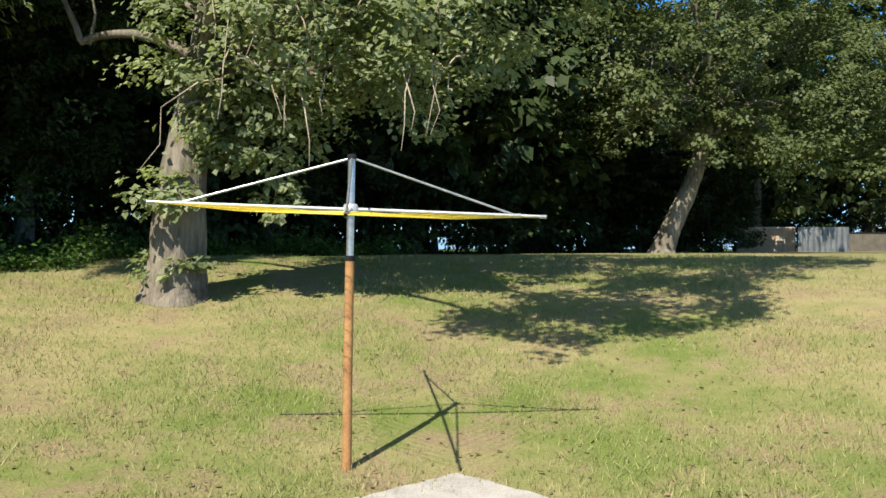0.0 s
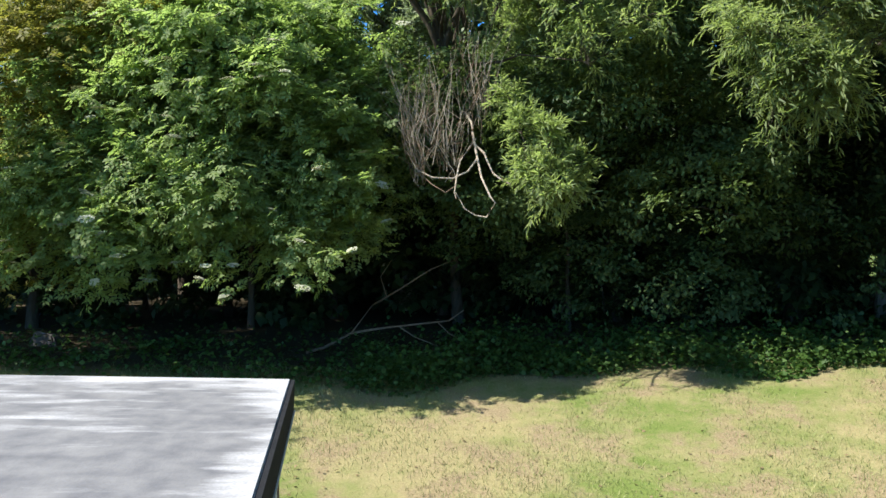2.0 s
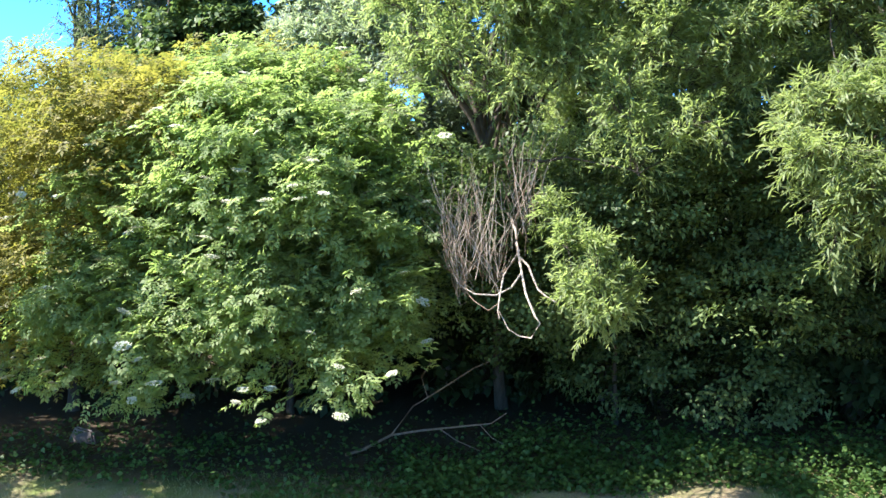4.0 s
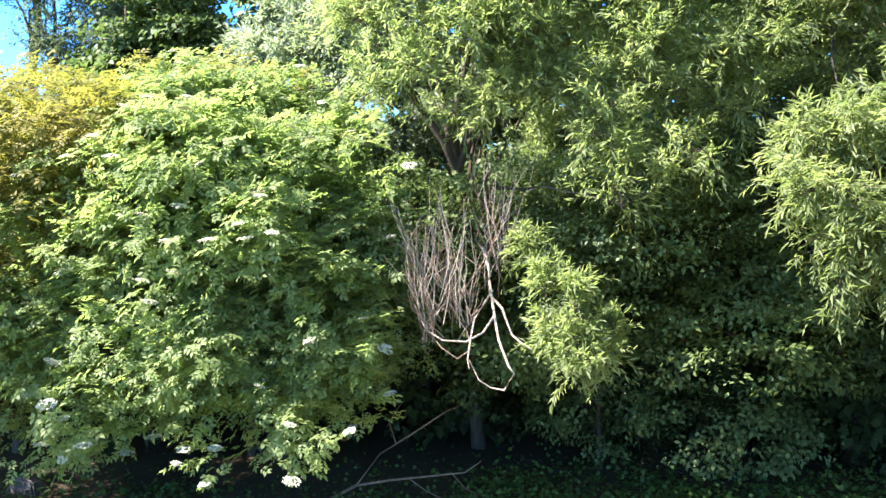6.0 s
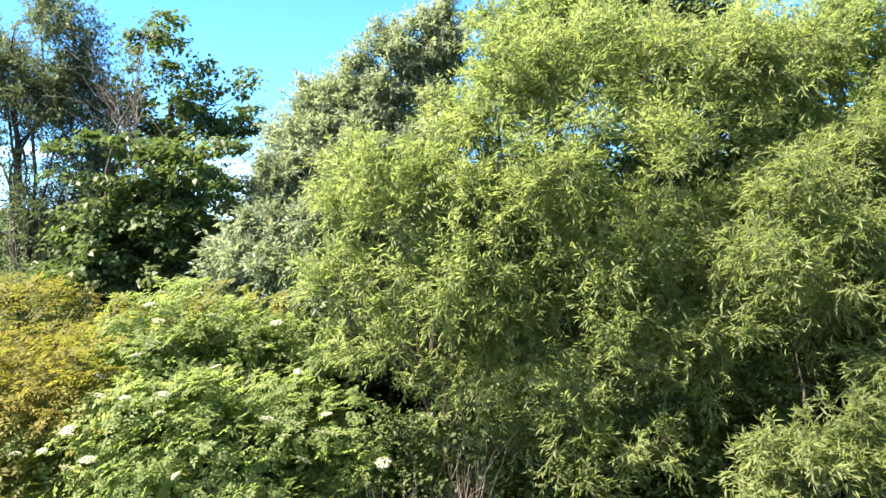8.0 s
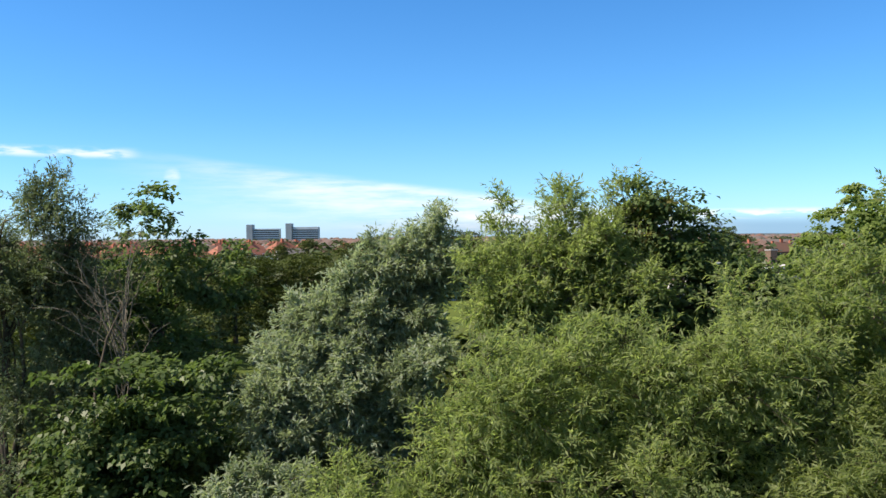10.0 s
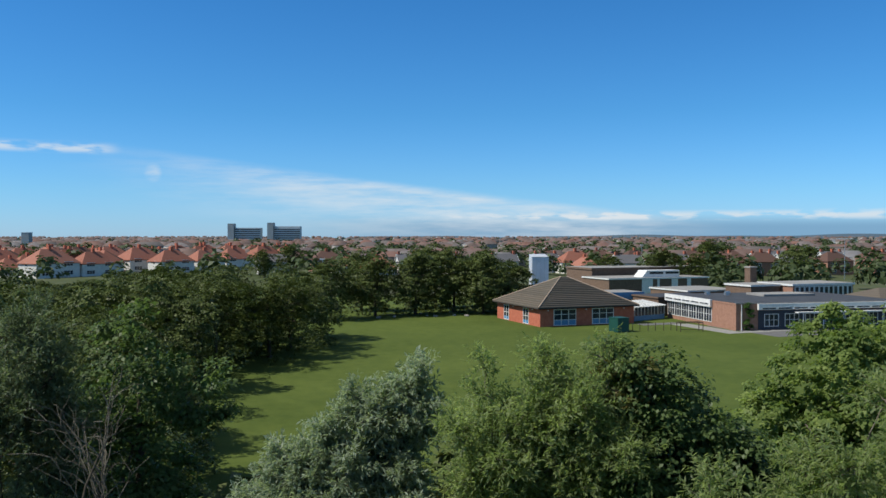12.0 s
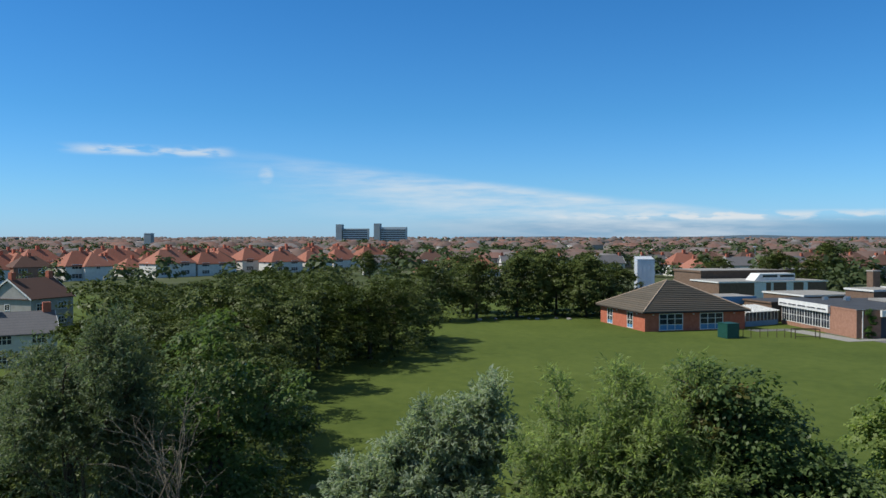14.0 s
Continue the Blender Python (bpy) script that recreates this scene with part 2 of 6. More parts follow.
def crown_points(rng, lobes, clumps, per, spread, inside=.12, low=-1.0, puff=.75):
    """Places of leaves: sprays on rounded puffs that crowd the lobes' skins; each place with its way out."""
    lobes = np.array(lobes, float)
    c, r = lobes[:, :3], lobes[:, 3:6]
    area = (r[:, 0] * r[:, 1] + r[:, 1] * r[:, 2] + r[:, 0] * r[:, 2])
    count = max(len(lobes) * 3, int(area.sum() * 1.6 / puff ** 2))
    pick = rng.choice(len(lobes), count, p=area / area.sum())
    d = unit(rng.normal(size=(count, 3)))
    d[:, 2] = np.where(d[:, 2] < low, -d[:, 2], d[:, 2])
    rp = np.minimum(puff * (.55 + .9 * rng.random(count)), r[pick].min(1) * .7)
    pc = c[pick] + d * r[pick] * (.70 + .36 * rng.random(count))[:, None]
    outer = unit(d / r[pick])
    q = rng.choice(count, clumps, p=rp ** 2 / (rp ** 2).sum())
    e = unit(outer[q] * .75 + np.array((0, 0, .35)) + rng.normal(size=(clumps, 3)) * .62)
    centre = pc[q] + e * rp[q][:, None] * (1, 1, .75) * (1 - .45 * rng.random(clumps) ** 2)[:, None]
    fill = rng.random(clumps) < inside
    lf = rng.choice(len(lobes), clumps, p=area / area.sum())
    centre = np.where(fill[:, None], c[lf] + unit(rng.normal(size=(clumps, 3))) * r[lf] * (.25 + .6 * rng.random(clumps))[:, None], centre)
    size = spread * (.6 + .8 * rng.random(clumps))
    off = rng.normal(size=(clumps, per, 3)) * size[:, None, None] * (.5, .5, .22)
    pos = (centre[:, None] + off).reshape(-1, 3)
    return pos, np.repeat(e, per, 0)


def foliage(name, rng, lobes, clumps, per, spread, leaf, width, droop=.15, inside=.12, low=-1.0, puff=.75):
    pos, out = crown_points(rng, lobes, clumps, per, spread, inside, low, puff)
    k = len(pos)
    sway = np.repeat(rng.normal(size=(k // per, 3)) * .34, per, 0)
    up = unit(out * .4 + np.array((-.15, -.3, .9)) + sway + rng.normal(size=(k, 3)) * .2)
    way = unit(out * .5 + rng.normal(size=(k, 3)) * .8)
    way = unit(way - up * (way * up).sum(1)[:, None] * .8 - np.array((0, 0, droop * 1.6)))
    size = .7 + .6 * rng.random(k)
    return blades(name, pos, way, up, leaf * size, width * size)


def pinnate(name, rng, lobes, clumps, per, spread, leaf, width, droop=.3, inside=.12, low=-1.0, puff=.75):
    """Feathered leaves: each of seven leaflets along a stalk, a few stalks to a spray."""
    pos, out = crown_points(rng, lobes, clumps, per, spread, inside, low, puff)
    k = len(pos)
    sway = np.repeat(rng.normal(size=(k // per, 3)) * .34, per, 0)
    up = unit(out * .5 + np.array((-.1, -.3, .8)) + sway + rng.normal(size=(k, 3)) * .2)
    stalk = unit(out * .45 + rng.normal(size=(k, 3)) * .8 - np.array((0, 0, droop)))
    stalk = unit(stalk - up * (stalk * up).sum(1)[:, None] * .85)
    side = np.cross(stalk, up)
    run = leaf * 2.0 * (.75 + .5 * rng.random(k))
    p, w, n = [], [], []
    for t, s in ((.3, 1), (.3, -1), (.6, 1), (.6, -1), (.9, 1), (.9, -1), (1, 0)):
        p.append(pos + stalk * (run * t)[:, None])
        w.append(unit(stalk * (.55 if s else 1) + side * s * .85 + rng.normal(size=(k, 3)) * .14))
        n.append(unit(up + rng.normal(size=(k, 3)) * .16))
    size = np.tile(run / 2.0, 7) * (.85 + .3 * rng.random(7 * k))
    return blades(name, np.concatenate(p), np.concatenate(w), np.concatenate(n), size, size * width / leaf)


def tubes(name, paths, sides=8, ridged=False):
    """Tapered round limbs: each path a list of (x, y, z, radius); ridged: the first one has a furrowed bark."""
    verts, faces, around = [], [], sides
    for nth, path in enumerate(paths):
        if ridged and nth == 0:
            fine = np.interp(np.linspace(0, len(path) - 1, 5 * len(path)), np.arange(len(path)), np.arange(len(path)))
            path = np.stack([np.interp(fine, np.arange(len(path)), np.array(path, float)[:, c]) for c in range(4)], 1)
        sides = 30 if ridged and nth == 0 else around
        p = np.array(path, float)
        start = len(verts)
        for i in range(len(p)):
            t = unit(p[min(i + 1, len(p) - 1), :3] - p[max(i - 1, 0), :3])
            a = unit(np.cross(t, (.31, .95, .1) if abs(t[2]) > .7 else (0, 0, 1)))
            b = np.cross(t, a)
            for k in range(sides):
                w = 2 * math.pi * k / sides
                rr = p[i, 3]
                if sides == 30:
                    rr *= 1 + .045 * math.sin(15 * w + 2.2 * math.sin(i * .9 + k)) + .04 * math.sin(3 * w + i * .25)
                verts.append(p[i, :3] + rr * (a * math.cos(w) + b * math.sin(w)))
        for i in range(len(p) - 1):
            for k in range(sides):
                k2 = (k + 1) % sides
                faces.append((start + i * sides + k, start + i * sides + k2, start + (i + 1) * sides + k2, start + (i + 1) * sides + k))
    return raw_mesh(name, verts, faces, True)


def bent(rng, a, b, r0, r1, steps=6, wander=.12):
    """A wandering limb from a to b."""
    a, b = np.array(a, float), np.array(b, float)
    n = np.linalg.norm(b - a)
    out = []
    o = np.zeros(3)
    for i in range(steps + 1):
        t = i / steps
        if 0 < i < steps:
            o = o + rng.normal(size=3) * wander * n / steps
        q = a + (b - a) * t + o * math.sin(math.pi * t) ** .5 + np.array((0, 0, .12 * n * math.sin(math.pi * t)))
        out.append((*q, r0 + (r1 - r0) * t))
    return out


def limbs(rng, base, height, lobes, r0, count=7, lean=(0, 0), forks=3, fork_at=.35, bole=None):
    """A trunk, its limbs into the lobes and thinner branches from those."""
    base = np.array(base, float)
    top = base + np.array((lean[0], lean[1], height))
    trunk = bent(rng, base, top, r0, r0 * .35, 8, .06)
    trunk[0] = (*trunk[0][:3], r0 * 1.35)
    trunk = bole or trunk
    paths = [trunk]
    lobes = np.array(lobes, float)
    for i in range(count):
        lb = lobes[i % len(lobes)]
        goal = lb[:3] + unit(rng.normal(size=3)) * lb[3:6] * .75
        s = trunk[min(8, int(8 * (fork_at + (1 - fork_at) * rng.random())))]
        rr = s[3] * (.45 + .2 * rng.random())
        br = bent(rng, s[:3], goal, rr, rr * .25, 6, .2)
        paths.append(br)
        for j in range(forks):
            q = br[2 + j % 4]
            g2 = np.array(q[:3]) + unit(rng.normal(size=3) + (0, 0, .3)) * lb[3:6].mean() * (.35 + .4 * rng.random())
            paths.append(bent(rng, q[:3], g2, q[3] * .6, q[3] * .12, 4, .2))
    return paths


def tree(name, label, category, u, v, lobes, leaf_mat, kind_of, bark, r0, height, clumps, per, spread, leaf, width, seed,
         lean=(0, 0), count=7, forks=3, inside=.12, low=-1.0, group="trees of the hedge", puff=.75, axes="near", extra=(), back=0.0, bole=None):
    """A tree at (u, v); its lobes are offsets from the foot, with heights over the datum."""
    rng = np.random.default_rng(seed)
    x, y = near(u, v + back)
    z = gz(x, y)
    loc = []
    for du, dv, h, ru, rv, rz in lobes:
        px, py = near(u + du, v + dv) if axes == "near" else (x + du, y + dv)
        loc.append((px - x, py - y, h - z, (ru + rv) / 2, (ru + rv) / 2, rz))
    e = thing(name, label, category, pose(x, y, z), group)
    part("trunk", tubes("trunk", limbs(rng, (0, 0, -.1), height, loc, r0, count, lean, forks, .78 if bole else .35, bole) + [bent(rng, *q) for q in extra], 8, r0 > .3), bark, e)
    make = pinnate if kind_of == "feathered" else foliage
    part("crown", make("crown", rng, loc, clumps, per, spread, leaf, width, inside=inside, low=low, puff=puff), leaf_mat, e)
    return e


def sprigs(rng, paths, per, run, shoots, shoot, leaves, fall, start=.35):
    """Branchlets along limbs, shoots along those and leaves along the shoots: the branchlets' paths and each leaf's place, way and face."""
    base, way = [], []
    for p in paths:
        p = np.array(p, float)[:, :3]
        t = (start + (1 - start) * rng.random(per) ** .8) * (len(p) - 1)
        i = np.minimum(t.astype(int), len(p) - 2)
        base.append(p[i] + (p[i + 1] - p[i]) * (t - i)[:, None])
        way.append(unit(p[i + 1] - p[i]))
    base, way = np.concatenate(base), np.concatenate(way)
    n = len(base)
    way = unit(way * .55 + rng.normal(size=(n, 3)) * .55 + (0, 0, .35))
    size = run * (.45 + .8 * rng.random(n))
    down = np.array((0, 0, 1.0))
    twigs = []
    for k in (0, .35, .7, 1.0):
        twigs.append(base + way * (size * k)[:, None] - down * (fall * size * k ** 2)[:, None] * .6)
    twigs = np.stack(twigs, 1)
    k = np.tile(.15 + .85 * (np.arange(shoots) + .5) / shoots, n)
    b, w, z = np.repeat(base, shoots, 0), np.repeat(way, shoots, 0), np.repeat(size, shoots)
    foot = b + w * (z * k)[:, None] - down * (fall * z * k ** 2)[:, None] * .6
    m = n * shoots
    w = unit(w * .6 + rng.normal(size=(m, 3)) * .6 + (0, 0, .15))
    z = shoot * (.5 + .9 * rng.random(m))
    k = np.tile((np.arange(leaves) + .6) / leaves, m)
    f, w, z = np.repeat(foot, leaves, 0), np.repeat(w, leaves, 0), np.repeat(z, leaves)
    pos = f + w * (z * k)[:, None] - down * (fall * z * k ** 2)[:, None]
    q = len(pos)
    side = unit(np.cross(w, rng.normal(size=(q, 3))))
    lie = unit(w * .75 + side * .6 - down * (.12 + fall * .6))
    up = unit(rng.normal(size=(q, 3)) * .5 + (-.12, -.25, .85))
    return twigs, pos, lie, up


def grown(name, label, category, u, v, lobes, leaf_mat, bark, r0, height, seed, count, per, run, shoots, shoot, leaves, leaf, width, fall=.3,
          group="trees of the hedge", lean=(0, 0), back=0.0, first=5, extra=()):
    """A tree grown limb by limb into its lobes, with leaves only along its shoots; lobes are (u, v, height, radius, half height)."""
    rng = np.random.default_rng(seed)
    x, y = near(u, v + back)
    z = gz(x, y)
    loc = [(near(a, b)[0] - x, near(a, b)[1] - y, h - z, r, r, rz) for a, b, h, r, rz in lobes]
    e = thing(name, label, category, pose(x, y, z), group)
    paths = limbs(rng, (0, 0, -.1), height, loc[:first], r0, first, lean, 0) + [bent(rng, *q) for q in extra]
    nodes = [q for p in paths for q in p[2:]]
    lo = np.array(loc)
    weight = (lo[:, 3] * lo[:, 3] * lo[:, 5]) ** .5
    outer = []
    for i in range(count):
        b = lo[rng.choice(len(lo), p=weight / weight.sum())]
        d = unit(rng.normal(size=3))
        goal = b[:3] + d * b[3:6] * (.45 + .5 * rng.random() ** .6)
        a = np.array(nodes)
        far_off = np.linalg.norm(a[:, :3] - goal, axis=1) + np.maximum(0, a[:, 2] - goal[2] + .25) * 2.5
        s = nodes[int(np.argmin(np.where(far_off < .5, 9.0, far_off)))]
        p = bent(rng, s[:3], goal, min(s[3] * .7, .05), .008, 5, .16)
        nodes += p[2:]
        outer.append(p)
    twigs, pos, way, up = sprigs(rng, outer, per, run, shoots, shoot, leaves, fall)
    part("trunk", tubes("trunk", paths + outer, 7, r0 > .3), bark, e)
    thin = [[(*q, .006 - .0012 * k) for k, q in enumerate(t)] for t in twigs]
    part("spray", tubes("spray", thin, 3), bark, e)
    size = .65 + .7 * rng.random(len(pos))
    part("crown", blades("crown", pos, way, up, leaf * size, width * size), leaf_mat, e)
    return e


# ---- ground ----
def make_ground():
    m, n, l, p = material("grass_and_soil")
    geo = n.new("ShaderNodeNewGeometry").outputs["Position"]
    big, mid, fine = noise_tex(n, l, .28, 6, geo, .65), noise_tex(n, l, 1.5, 7, geo, .7), noise_tex(n, l, 38, 4, geo, .7)
    lush = ramp(n, l, fine, [(.3, (.098, .135, .032)), (.7, (.155, .195, .05))])
    dry = ramp(n, l, fine, [(.3, (.215, .185, .085)), (.7, (.31, .27, .135))])
    bare = ramp(n, l, fine, [(.35, (.17, .125, .072)), (.7, (.31, .245, .15))])
    patch = ramp(n, l, mixed(n, l, .35, big, mid), [(.43, (0, 0, 0)), (.57, (1, 1, 1))])
    lawn = mixed(n, l, patch, lush, dry)
    scuff = ramp(n, l, noise_tex(n, l, 1.1, 6, geo, .7), [(.49, (0, 0, 0)), (.62, (.9, .9, .9))])
    lawn = mixed(n, l, scuff, lawn, bare)
    speck = ramp(n, l, noise_tex(n, l, 9, 5, geo, .75), [(.60, (0, 0, 0)), (.72, (.6, .6, .6))])
    lawn = mixed(n, l, speck, lawn, (.09, .065, .035))
    field = mixed(n, l, .5, ramp(n, l, noise_tex(n, l, .05, 6, geo, .6), [(.34, (.05, .08, .013)), (.66, (.102, .137, .028))]),
                  ramp(n, l, noise_tex(n, l, .6, 7, geo, .7), [(.3, (.05, .076, .013)), (.7, (.115, .145, .03))]))
    # distance along the hedge's normal: lawn this side, the field beyond
    sep = n.new("ShaderNodeVectorMath")
    sep.operation = "DOT_PRODUCT"
    sep.inputs[1].default_value = (-math.sin(radians(55)), math.cos(radians(55)), 0)
    l.new(geo, sep.inputs[0])
    def beyond(a, b):
        r = n.new("ShaderNodeMapRange")
        r.inputs["From Min"].default_value, r.inputs["From Max"].default_value = a, b
        l.new(sep.outputs["Value"], r.inputs["Value"])
        return r.outputs[0]
    soil = ramp(n, l, fine, [(.3, (.035, .028, .016)), (.7, (.09, .07, .04))])
    col = mixed(n, l, beyond(13.3, 14.3), lawn, soil)
    col = mixed(n, l, beyond(27, 29), col, field)
    town = ramp(n, l, noise_tex(n, l, .012, 6, geo, .7), [(.35, (.05, .07, .02)), (.55, (.08, .095, .045)), (.75, (.14, .13, .10))])
    col = mixed(n, l, beyond(225, 240), col, town)
    l.new(col, p.inputs["Base Color"])
    p.inputs["Roughness"].default_value, p.inputs["Specular IOR Level"].default_value = .95, .15
    bumped(n, l, p, fine, .6, .03)
    radii = list(np.arange(.5, 24, .5)) + [24 * 1.12 ** i for i in range(48)]
    radii = [r for r in radii if r < 4850] + [4880]
    verts, faces, k = [(0, 0, gz(0, 0))], [], 96
    for r in radii:
        for j in range(k):
            x, y = r * math.cos(2 * math.pi * j / k), r * math.sin(2 * math.pi * j / k)
            verts.append((x, y, gz(x, y)))
    quads = []
    for i in range(len(radii) - 1):
        for j in range(k):
            a, b = 1 + i * k, 1 + (i + 1) * k
            quads.append((a + j, b + j, b + (j + 1) % k, a + (j + 1) % k))
    # the innermost ring closes on itself
    for j in range(0, k, 2):
        quads.append((0, 1 + j, 1 + (j + 1) % k, 1 + (j + 2) % k))
    g = part("ground", raw_mesh("ground", verts, quads, True), m)
    tagged(g, "patchy sunlit lawn sloping up to a hedge, mown field beyond", "ground", kind="structure")


make_ground()

# ---- the hedge: from the lawn's edge backwards ----
def offset(u, v, u2, v2, z):
    """From the foot of a tree at (u, v) to a place at (u2, v2) and height z."""
    (x, y), (x2, y2) = near(u, v), near(u2, v2)
    return (x2 - x, y2 - y, z - gz(x, y))


elder = tree("elder_bush", "broad green elder bush with white blossom at the lawn's edge", "bush", -4.0, 13.65,
     [(.2, 0, 5.0, 2.6, 2.6, 2.8), (.1, .2, 6.0, 1.8, 1.8, 2.1), (1.3, -.6, 4.4, 1.8, 1.8, 2.0), (-.3, -.9, 3.8, 2.1, 1.9, 1.5), (2.25, -1.6, 3.7, .8, .8, 1.1), (1.75, -1.7, 3.1, .7, .6, .7), (-1.5, -1.2, 3.5, 1.6, 1.5, 1.3), (.4, -1.3, 4.8, 1.6, 1.5, 1.8), (.2, -1.2, 6.0, 1.4, 1.4, 1.3), (1.4, -.5, 5.8, 1.2, 1.2, 1.2), (2.3, -.8, 5.0, .9, .9, 1.0), (-2.6, -1.3, 3.4, 1.2, 1.1, 1.1), (-.4, 1.5, 7.2, 2.2, 2.0, 1.1)]
     + [(1.2, -1.7, 5.7, .85, .85, .6), (.5, .6, 7.3, 1.0, 1.0, .6), (2.1, -1.5, 4.9, .75, .75, .55), (1.0, -2.0, 4.7, .85, .85, .55), (.1, -2.1, 3.9, .85, .85, .55), (1.5, -2.1, 3.8, .8, .8, .5), (-.6, -2.0, 5.3, .85, .85, .55), (.4, -1.9, 6.6, .8, .8, .55), (1.7, -2.4, 4.9, .8, .8, .6), (2.2, -2.3, 4.2, .7, .7, .5), (1.4, -2.3, 5.6, .7, .7, .5), (2.5, -2.0, 3.6, .6, .6, .5), (1.9, -2.4, 3.3, .7, .7, .55), (1.2, -2.5, 3.0, .6, .6, .45)]
     + [(-2.5, -1.5, 5.3, 0.8, 0.8, 0.56), (-2.2, -1.7, 4.2, 0.8, 0.8, 0.56), (-1.9, -1.2, 6.0, 0.7, 0.7, 0.49), (-2.5, -1.7, 3.2, 0.7, 0.7, 0.49), (1.9, -2.5, 3.8, 0.55, 0.55, 0.39), (2.5, -2.3, 4.2, 0.5, 0.5, 0.35), (2.5, -2.5, 3.3, 0.45, 0.45, 0.32), (1.8, -2.5, 3.0, 0.5, 0.5, 0.35), (2.4, -1.7, 6.9, 0.5, 0.5, 0.35), (2.9, -1.8, 6.4, 0.45, 0.45, 0.32)],
     LEAF_ELDER, "feathered", BARK_DARK, .07, 4.0, 10000, 4, .16, .085, .04, 11, low=-.6, puff=.5, back=2.4)
tree("golden_bush", "golden yellow-green leaved bush beside the elder", "bush", -8.6, 14.8,
     # lobes at -4.8 and -3.8 forward are unseen, added to shade the lawn
     [(0, 0, 4.8, 2.8, 2.8, 3.0), (-3, 0, 4.8, 2.6, 2.6, 2.9), (1.5, -.6, 5.2, 1.8, 1.8, 2.4), (-1, -1.4, 3.6, 2.4, 2.0, 1.9), (1.6, -1.3, 3.4, 1.3, 1.2, 1.4), (2.9, -1.9, 5.9, 1.25, 1.25, 1.9), (1.8, -1.9, 5.2, 1.5, 1.3, 2.0), (.5, 1.2, 7.2, 2.0, 2.0, 1.3), (-.2, -4.8, 6.0, 1.4, 1.4, 1.2), (-1.8, -3.8, 4.8, 1.5, 1.5, 1.5), (2.3, -1.6, 7.0, 1.2, 1.2, .9), (3.3, -.9, 7.4, 1.1, 1.1, .7), (1.0, -1.8, 6.9, 1.2, 1.2, 1.0), (2.4, -2.6, 6.3, .7, .7, .8), (4.3, -.3, 7.7, .9, .9, .6), (3.3, -2.2, 6.9, .8, .8, .6), (5.0, .5, 8.0, .9, .8, .45)],
     LEAF_GOLD, "feathered", BARK_DARK, .12, 3.6, 4600, 4, .22, .1, .042, 12, low=-.6, puff=.5, back=1.6)
grown("willow_tree", "airy yellow-green willow with fanned limbs and narrow leaves", "tree", .3, 13.4,
      [(-.9, 12.6, 8.7, .7, .6), (.3, 12.3, 9.2, 1.0, 1.0), (1.6, 12.6, 9.6, 1.1, 1.0), (3.2, 13.0, 10.4, 1.2, 1.2), (2.0, 13.4, 11.7, 1.2, 1.0),
       (-1.1, 12.9, 10.0, .6, .8), (.6, 12.8, 10.6, .9, .8), (3.6, 13.8, 12.1, 1.1, .9), (4.6, 12.9, 11.2, 1.0, 1.0), (1.0, 12.8, 8.4, .8, .5), (4.2, 12.6, 9.2, 1.1, .9),
       (2.6, 12.5, 8.4, .9, .6), (-1.4, 12.6, 8.9, .45, .6), (-1.2, 12.4, 8.0, .6, .6), (-.4, 12.0, 7.6, .6, .5), (1.4, 13.2, 12.0, .8, .8), (5.4, 13.4, 12.0, .9, .9), (1.9, 12.0, 10.6, .7, .7), (-.5, 12.3, 10.2, .7, .8),
       (.5, 12.0, 7.3, .45, .35), (3.4, 12.2, 7.6, .8, .5), (.9, 12.3, 8.6, .8, .6), (1.3, 12.5, 9.0, .7, .6), (1.2, 12.3, 7.7, .5, .35), (.6, 12.4, 9.6, .7, .5), (.9, 13.0, 11.3, .7, .7), (1.9, 11.8, 7.6, .7, .5), (2.8, 11.9, 8.7, .8, .8), (.2, 12.1, 8.9, .6, .6), (3.8, 12.0, 8.3, .7, .6),
       (1.4, 11.3, 6.9, .42, .22), (2.2, 11.3, 6.5, .42, .22), (2.8, 11.3, 6.1, .42, .22), (1.9, 11.3, 6.0, .42, .22), (3.2, 11.3, 6.8, .42, .22), (2.6, 11.3, 7.1, .42, .22), (3.2, 11.3, 5.7, .42, .22)],
      LEAF_WILLOW, BARK_DARK, .12, 5.6, 13, 262, 8, .72, 8, .32, 8, .118, .024, .2, first=7, back=3.2, lean=(1.98, -1.89),
      extra=[((1.98, -1.89, 5.2), (1.48, -3.09, 7.3), .075, .03, 6, .12), ((1.98, -1.89, 5.3), (1.68, -1.59, 8.4), .075, .03, 6, .12), ((1.98, -1.89, 5.1), (3.18, -.89, 8.4), .075, .03, 6, .12), ((1.98, -1.89, 5.3), (1.88, -2.59, 8.0), .075, .03, 6, .12)])
grown("willow_tree", "low pale willow tuft hanging beside the dead branch", "tree", 2.4, 15.2,
      [(.85, 11.5, 5.3, .2, .25), (1.1, 11.4, 4.95, .25, .25), (1.35, 11.2, 4.7, .3, .25), (1.65, 11.1, 4.55, .3, .28), (1.3, 11.1, 4.3, .28, .3), (1.85, 11.2, 4.25, .25, .3), (1.6, 11.0, 3.95, .25, .2)],
      LEAF_WILLOW, BARK_DARK, .05, 3.2, 113, 24, 6, .36, 6, .24, 8, .12, .024, .3, first=3, lean=(.6, -.8))
